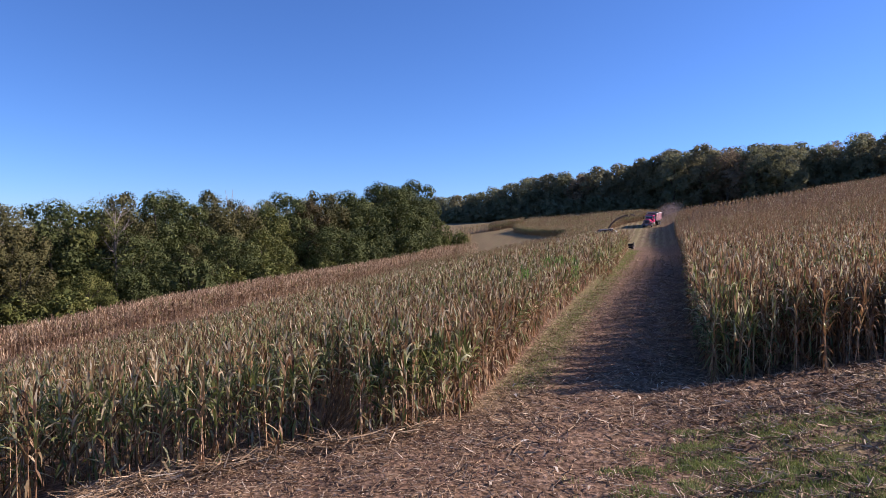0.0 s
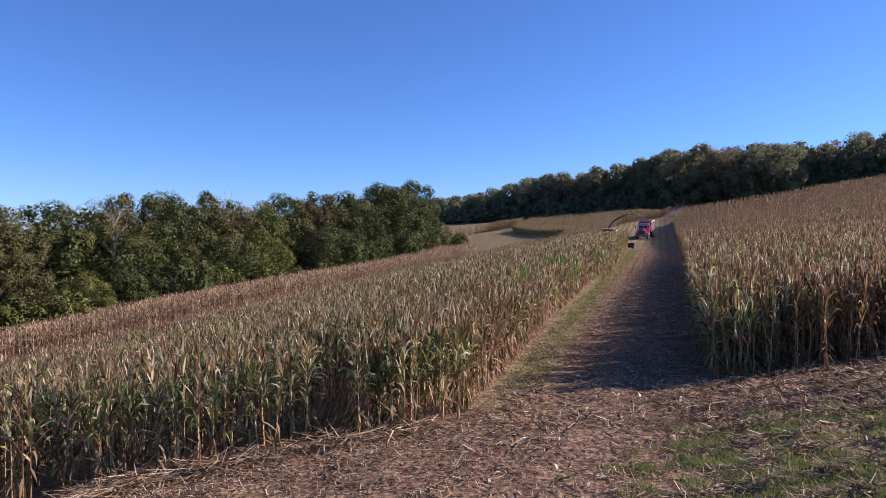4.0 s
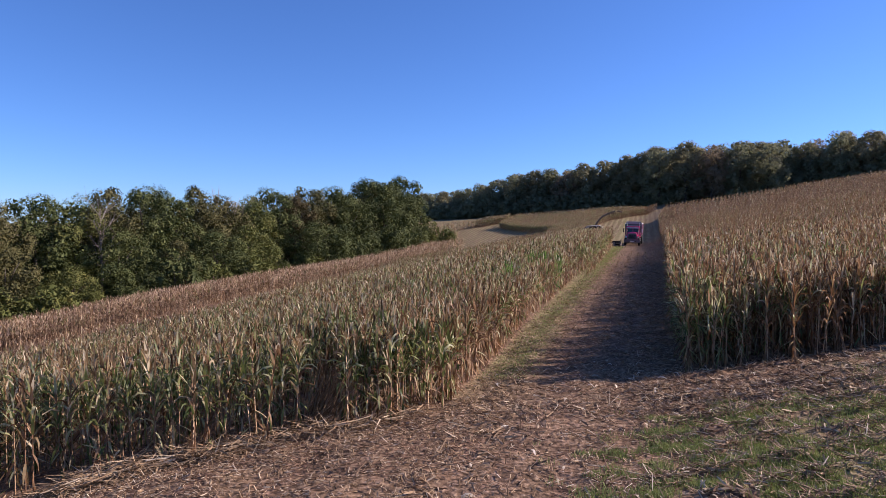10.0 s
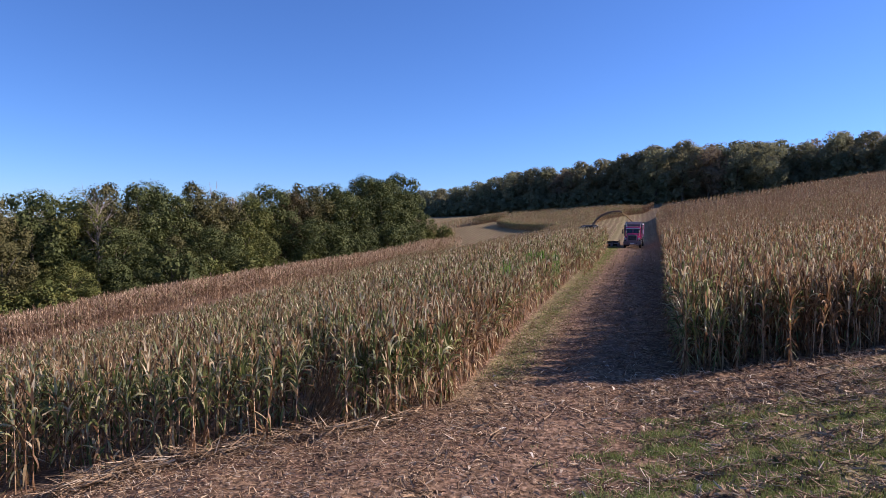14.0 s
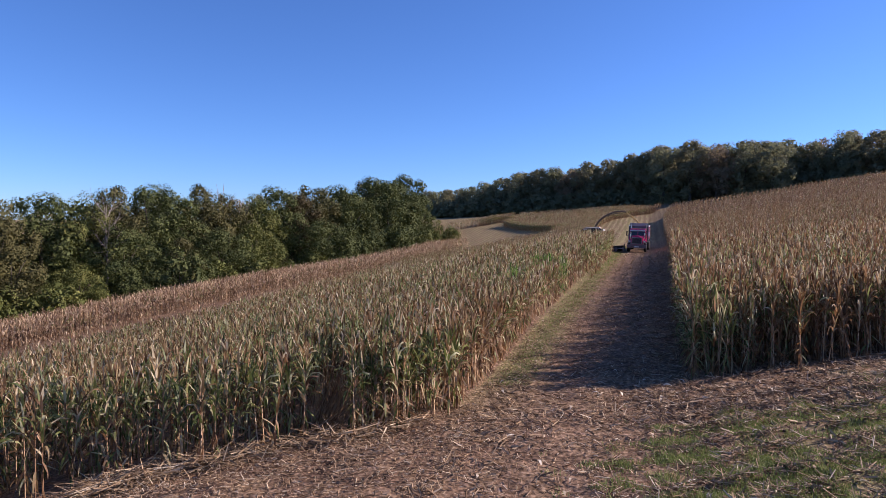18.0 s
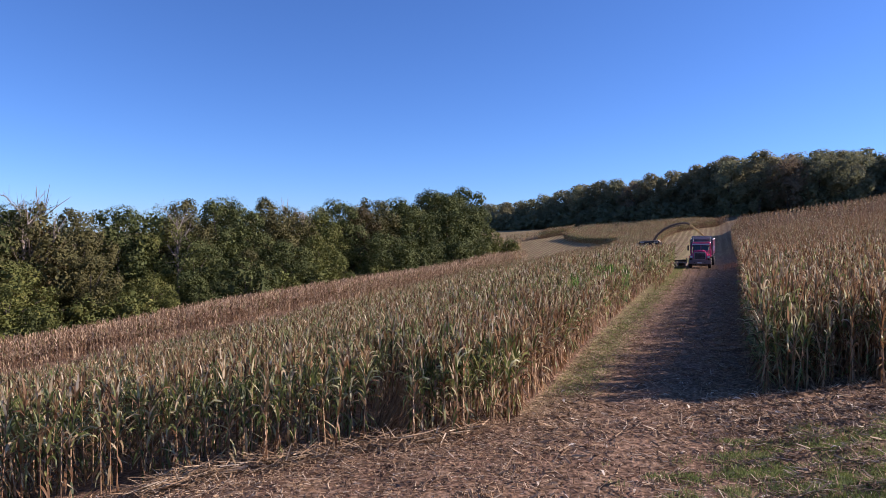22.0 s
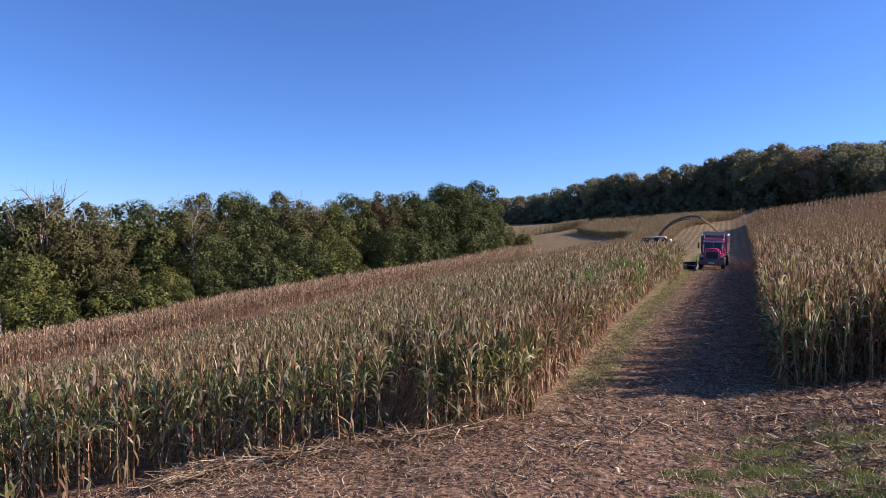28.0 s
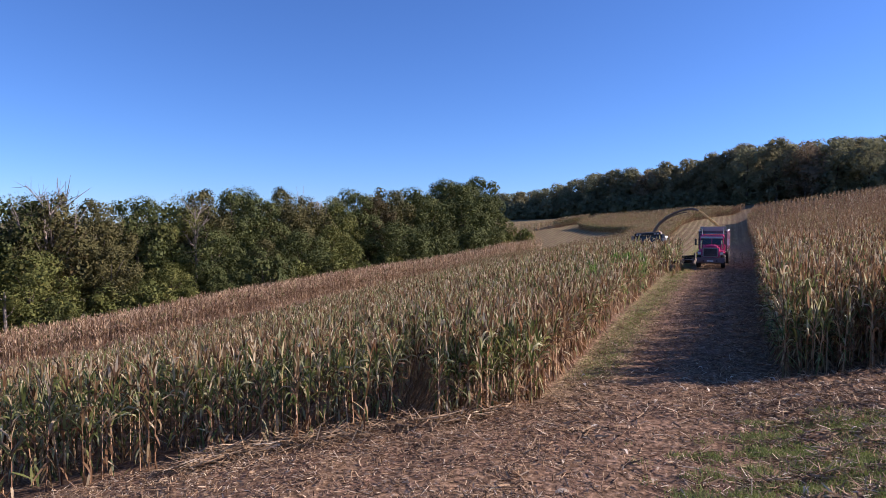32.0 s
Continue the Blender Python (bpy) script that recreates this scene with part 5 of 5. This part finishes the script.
    for sd in (-1, 1):
        part("side_wall", block(sd * 1.2 - 0.04, sd * 1.2 + 0.04, 4.04, 8.81, 1.24, 2.62, 0.015), M_FADED if sd > 0 else M_BOX, box, "faded red side wall" if sd > 0 else "")
        part("top_rail", block(sd * 1.2 - 0.07, sd * 1.2 + 0.07, 3.92, 8.92, 2.625, 2.72, 0.02), M_WHITE, box, "pale worn top rail")
        for k in range(7):
            y = 4.25 + 0.72 * k
            part("rib", block(sd * 1.27 - 0.03, sd * 1.27 + 0.03, y, y + 0.1, 1.24, 2.62, 0.01), M_FADED if sd > 0 else M_BOX, box)
    part("front_rail", block(-1.12, 1.12, 3.90, 4.06, 2.665, 3.0, 0.02), M_STEEL, box)
    for z in (2.44, ):
        part("crossbar", block(-1.15, 1.15, 3.90, 3.945, z, z + 0.05, 0.01), M_STEEL, box)
    # load
    r = np.random.default_rng(5)
    bm = bmesh.new()
    bmesh.ops.create_grid(bm, x_segments=16, y_segments=30, size=1)
    for v in bm.verts:
        x, y = v.co.x, v.co.y
        v.co = Vector((x * 1.14, 6.42 + y * 2.36, 2.05 + 0.40 * (1 - x * x) * (1 - y * y) + r.normal(0, 0.03)))
    part("load", bm, M_CHAFF, t, "heap of chopped corn in the box")
    for y in (5.0, 8.0):
        part("mud_flap", block(-1.15, -0.55, y + 0.85 if y > 6 else y - 0.3, y + 0.88 if y > 6 else y - 0.27, 0.25, 0.9, 0), M_BLACK, t)
    wheels = [wheel(t, sd * 1.0, 1.05, 0.50, 0.30, M_CHROME) for sd in (-1, 1)]
    for y in (6.3, 7.6):
        wheels += [wheel(t, sd * (0.82 + 0.32 * k), y, 0.50, 0.27, M_STEEL) for sd in (-1, 1) for k in (0, 1)]
        part("axle", rod((-0.95, y, 0.5), (0.95, y, 0.5), 0.09, 8), M_BLACK, t)
    part("axle", rod((-0.95, 1.05, 0.5), (0.95, 1.05, 0.5), 0.07, 8), M_BLACK, t)
    # a narrow cab and box
    for ob in t.children:
        if ob.name.split(".")[0] == "wheel":
            ob.matrix_basis = Matrix.Translation((ob.matrix_basis.translation.x * 0.88, ob.matrix_basis.translation.y, ob.matrix_basis.translation.z))
            continue
        for q in [ob, *ob.children]:
            for v in q.data.vertices:
                v.co.x *= 0.88
                v.co.z *= 1.05
    return t, wheels


def build_harvester():
    h = new("forage_harvester")
    tagged(h, "pale forage harvester with a tall curved spout cutting the standing corn", "harvester")
    # header, well forward of the front axle
    head = part("header", block(-3.35, 3.35, -0.95, -0.15, 0.22, 0.62, 0.06), M_BLACK, h, "dark row-crop header with pointed dividers")
    part("header_beam", block(-3.35, 3.35, -0.5, -0.15, 0.63, 0.78, 0.04), M_BLACK, head)
    for k in range(9):
        x = -3.35 + 0.8375 * k
        bm = bmesh.new()
        tube(bm, [Vector((x, -1.85, 0.20)), Vector((x, -1.45, 0.28)), Vector((x, -0.9, 0.45))], [0.02, 0.13, 0.20], 8)
        part("divider", bm, M_SPOUT, head, "pointed steel divider")
    for sd in (-1, 1):
        part("end_panel", block(sd * 3.41 - 0.03, sd * 3.41 + 0.03, -1.5, 0.3, 0.18, 0.95, 0.015, (1, 0.75), 0.2), M_BLACK, head)
        part("skid", block(sd * 3.25 - 0.2, sd * 3.25 + 0.2, -1.75, -1.1, 0.12, 0.24, 0.03), M_SPOUT, head, "worn skid at the header's end")
    for k in range(7):
        x = -3.1 + 1.03 * k
        part("rotor", lathe_x([(-0.02, 0.34), (0.02, 0.34)], 18), M_STEEL, head).matrix_basis = Matrix.Translation((x, -1.1, 0.5)) @ Matrix.Rotation(math.pi / 2, 4, "Y")
    head.matrix_basis = Matrix.Translation((0.55, -2.6, -0.1))
    part("feeder_house", block(-0.55, 0.55, -2.1, 3.0, 0.55, 1.35, 0.05), M_SPOUT, h)
    # body
    part("body", block(-1.35, 1.35, 4.9, 8.2, 1.15, 2.25, 0.12, (0.95, 0.96)), M_WHITE, h, "pale engine housing")
    part("chassis", block(-0.9, 0.9, 2.6, 8.3, 0.85, 1.3, 0.04), M_BLACK, h)
    for sd in (-1, 1):
        for k in range(6):
            y = 5.4 + 0.42 * k
            part("vent", block(sd * 1.345 - 0.02, sd * 1.345 + 0.02, y, y + 0.3, 1.5, 2.1, 0.01), M_BLACK, h)
        part("side_stripe", block(sd * 1.36 - 0.012, sd * 1.36 + 0.012, 5.1, 8.0, 1.36, 1.48, 0), M_YELLOW, h)
    # cab
    part("cab", block(-0.95, 0.95, 2.9, 4.75, 1.25, 1.62, 0.06), M_WHITE, h)
    part("cab_glass", block(-0.92, 0.92, 2.86, 4.7, 1.62, 2.40, 0.05, (1.04, 0.94), 0.0), M_GLASS, h, "tall dark cab glazing")
    for sd in (-1, 1):
        for y in (2.88, 4.70):
            part("pillar", block(sd * 0.94 - 0.045, sd * 0.94 + 0.045, y - 0.04, y + 0.04, 1.55, 2.44, 0.01), M_BLACK, h)
        mirror = part("mirror", block(sd * 1.28 - 0.11, sd * 1.28 + 0.11, 2.60, 2.68, 2.08, 2.44, 0.03), M_WORN, h, "dusty mirror on a long arm")
        part("arm", rod((sd * 0.95, 2.85, 2.40), (sd * 1.28, 2.66, 2.43), 0.025, 6), M_BLACK, mirror)
        part("ladder", block(sd * 1.15 - 0.15, sd * 1.15 + 0.15, 4.15, 4.25, 0.7, 1.6, 0.01), M_BLACK, h)
    roof = part("roof", block(-1.02, 1.02, 2.55, 4.95, 2.44, 2.68, 0.06, (0.95, 0.95)), M_WORN, h, "dusty cab roof with a dark lamp bar")
    part("lamp_bar", block(-1.08, 1.08, 2.46, 2.60, 2.42, 2.62, 0.03), M_BLACK, roof)
    for x in (-0.85, -0.6, 0.6, 0.85):
        part("work_lamp", block(x - 0.09, x + 0.09, 2.44, 2.50, 2.45, 2.56, 0.012), M_PALE, roof)
    for sd in (-1, 1):
        part("roof_lamp", block(sd * 1.06 - 0.1, sd * 1.06 + 0.1, 2.52, 2.7, 2.18, 2.40, 0.02), M_BLACK, roof)
    part("beacon", rod((0.8, 4.3, 2.66), (0.8, 4.3, 2.80), 0.07, 10, 0.05), M_AMBER, roof)
    # spout: rises from the body and arches towards the truck
    path = [(0.2, 5.5, 2.2), (0.3, 5.4, 2.75), (0.75, 5.15, 3.35), (1.45, 4.85, 3.92), (2.15, 4.55, 4.2), (2.85, 4.3, 4.38), (3.35, 4.1, 4.42), (3.7, 3.98, 4.39)]
    bm = bmesh.new()
    tube(bm, [Vector(p) for p in path], [0.17, 0.15, 0.12, 0.105, 0.10, 0.095, 0.09, 0.09], 10)
    spout = part("spout", bm, M_SPOUT, h, "dark curved discharge spout")
    part("turntable", rod((0.2, 5.5, 2.3), (0.2, 5.5, 2.5), 0.42, 20), M_SPOUT, h)
    bm = bmesh.new()
    tube(bm, [Vector((3.62, 4.0, 4.42)), Vector((3.92, 3.92, 4.36)), Vector((4.15, 3.86, 4.2))], [0.105, 0.10, 0.085], 8)
    part("deflector", bm, M_SPOUT, spout, "hinged end flap")
    bm = bmesh.new()
    tube(bm, [Vector(p) + Vector((-0.12, 0.1, -0.22)) for p in path[2:7]], [0.045] * 5, 6)
    part("stay", bm, M_SPOUT, spout)
    wheels = [wheel(h, sd * 1.28, 3.45, 0.92, 0.65, M_YELLOW, 30) for sd in (-1, 1)] + [wheel(h, sd * 1.15, 7.1, 0.62, 0.48, M_YELLOW, 22) for sd in (-1, 1)]
    part("axle", rod((-1.2, 3.45, 0.92), (1.2, 3.45, 0.92), 0.14, 8), M_BLACK, h)
    part("axle", rod((-1.1, 7.1, 0.62), (1.1, 7.1, 0.62), 0.11, 8), M_BLACK, h)
    # the jet of chopped corn, in pieces from the flap to the truck's box
    jet = []
    r = np.random.default_rng(6)
    a, b = Vector((4.15, 3.86, 4.2)), Vector((5.75, 4.7, 2.6))
    for k in range(16):
        V = []
        for q in range(260):
            c = np.array([r.normal(0, 0.038 + 0.002 * k), r.normal(0, 0.034 + 0.002 * k), r.uniform(-0.1, 0.1)])
            d1, d2 = r.normal(0, 0.016, 3), r.normal(0, 0.016, 3)
            V += [c - d1, c - d2, c + d1, c + d2]
        V = np.array(V)
        ob = sheet("chaff", V, np.arange(len(V)).reshape(-1, 4), [M_CHAFF])
        ob.parent = h
        f = (k + 0.5) / 16
        at = a.lerp(b, f) + Vector((0, 0, 0.25 * f * (1 - f)))
        turn = (b - a).to_track_quat("Z", "Y").to_matrix().to_4x4()
        jet.append((ob, Matrix.Translation(at) @ turn, Matrix.Translation(Vector(path[6])) @ turn, f))
        tagged(ob, "flying chopped corn", kind="stuff")
    return h, wheels, jet


truck, TRUCK_WHEELS = build_truck()
harvester, HARV_WHEELS, JET = build_harvester()


def build_dust():
    """Puffs of dust that settle behind the truck, in fine specks."""
    r = np.random.default_rng(8)
    m = material("dust", [(0.2, (0.30, 0.22, 0.18)), (0.8, (0.48, 0.38, 0.32))], 1.0, 1, 5, 0.5, 0)
    out = []
    for k in range(6):
        c = r.normal(0, 1, (900, 3)) * np.array([1.1, 2.2, 0.7])
        d = r.normal(0, 0.035, (900, 2, 3))
        V = np.stack([c - d[:, 0], c - d[:, 1], c + d[:, 0], c + d[:, 1]], 1).reshape(-1, 3)
        ob = sheet("dust_puff", V, np.arange(len(V)).reshape(-1, 4), [m])
        tagged(ob, "thin pinkish dust hanging behind the truck", "dust", "dust behind the truck", "stuff")
        out.append(ob)
    return out


DUST = build_dust()


# ---------------------------------------------------------------- movement
def smooth_at(t, keys):
    """A value that glides through (time, value) keys."""
    ts, vs = [k[0] for k in keys], [k[1] for k in keys]
    fine = np.linspace(-3, 35, 381)
    v = np.interp(fine, ts, vs)
    v = np.convolve(np.pad(v, 10, mode="edge"), np.ones(21) / 21, "valid")
    return float(np.interp(t, fine, v))


TRUCK_S = [(-3, 170), (0, 147), (3, 122), (6, 101.5), (9, 92), (13, 82.5), (19, 72.8), (24, 65.5), (32, 53.4), (35, 49)]
TRUCK_N = [(0, -2.6), (3, -2.9), (6, -2.6), (9, -1.65), (13, -0.85), (19, -1.2), (24, -1.35), (35, -1.45)]
TRUCK_YAW = [(-3, 15), (0, 13), (3, 9), (6, 2), (9, 1.5), (35, 1.5)]
HARV_S = [(-3, 93.2), (9.3, 93.2), (13, 87.0), (19, 76.5), (24, 67.2), (32, 55.2), (35, 51)]
HARV_N = [(0, -7.1), (9, -6.8), (13, -6.4), (19, -6.35), (24, -6.4), (32, -6.35)]


def on_ground(s, n, base):
    """A pose with its nose at s that faces down the lane (local -y), on the ground between its axles."""
    x0, y0 = xy(s + 1.2, n)
    x1, y1 = xy(s + 1.2 + base, n)
    a, b = Vector((x0, y0, float(terrain(x0, y0)))), Vector((x1, y1, float(terrain(x1, y1))))
    back = (b - a).normalized()
    xl, yl = xy(s + 3, n - 1)
    xr, yr = xy(s + 3, n + 1)
    across = Vector((xr - xl, yr - yl, float(terrain(xr, yr)) - float(terrain(xl, yl)))).normalized()
    up = across.cross(back).normalized()
    across = back.cross(up).normalized()
    m = Matrix((across, back, up)).transposed().to_4x4()
    m.translation = a - back * 1.2
    return m


def spin(tyre, rad, keys, step):
    """Roll a wheel by the way that its vehicle has gone."""
    at = tyre.matrix_basis.translation.copy()
    s0 = smooth_at(0, keys)
    times = [k * step for k in range(int(round(32 / step)) + 1)]
    rows, last = [], None
    for t in times:
        a = (s0 - smooth_at(t, keys)) / rad
        if last is None or t in (0, 32.0) or abs(a - last) > 0.35 or t == times[-1]:
            rows.append((t, Matrix.Translation(at) @ Matrix.Rotation(a, 4, "X")))
            last = a
    walk(tyre, rows)


def motions():
    ts = [k * 0.5 for k in range(65)]
    walk(truck, [(t, on_ground(smooth_at(t, TRUCK_S), smooth_at(t, TRUCK_N), 5) @ pose(0, 0, 0, 0, 0, -smooth_at(t, TRUCK_YAW))) for t in ts])
    walk(harvester, [(t, on_ground(smooth_at(t, HARV_S), smooth_at(t, HARV_N), 5)) for t in ts])
    for tyre, rad in TRUCK_WHEELS:
        spin(tyre, rad, TRUCK_S, 1 / 15)
    for tyre, rad in HARV_WHEELS:
        spin(tyre, rad, HARV_S, 0.2)
    # the swath goes down row by row before the header
    fine = np.arange(0, 32.01, 0.05)
    header = np.array([smooth_at(t, HARV_S) for t in fine])
    for s1, o, ob in CUT_ROWS:
        hit = np.nonzero(header - 3.65 < s1 - 0.2)[0]
        up, down = pose(*o), pose(o[0], o[1], o[2] - 3.0) @ pose(0, 0, 0, -12)
        if len(hit) and fine[hit[0]] > 0.1:
            t0 = float(fine[hit[0]])
            rows = [(0, up), (t0, up), (t0 + 0.6, down)] + ([(32, down)] if t0 + 0.6 < 31.9 else [])
            if t0 + 0.6 > 32:
                rows = [(0, up), (t0, up), (32.6, down)]
        elif len(hit):
            rows = [(0, down), (32, down)]
        else:
            rows = [(0, up), (32, up)]
        walk(ob, rows)
    # the jet grows out of the spout once the truck is alongside
    for ob, there, inside, f in JET:
        t0 = 10.4 + 0.5 * f
        walk(ob, [(0, inside), (10.2, inside), (t0 + 0.3, there), (20, there), (32, there)])
    # dust drifts off and settles
    for k, ob in enumerate(DUST):
        x, y = xy(160 + 3.2 * k, -0.8 + 0.5 * (k % 3) + float(bend(160 + 3.2 * k)))
        z = float(terrain(x, y))
        turn = math.degrees(-math.atan2(UX, UY))
        walk(ob, [(0, pose(x, y, z + 1.6, 0, 0, turn)), (2.0, pose(x + 1.0, y - 0.5, z + 1.2, 0, 0, turn)), (6.0, pose(x + 2.2, y - 1, z - 0.8, 0, 0, turn)), (10.0, pose(x + 2.5, y - 1, z - 3.5, 0, 0, turn)), (32, pose(x + 2.5, y - 1, z - 3.5, 0, 0, turn))])


motions()
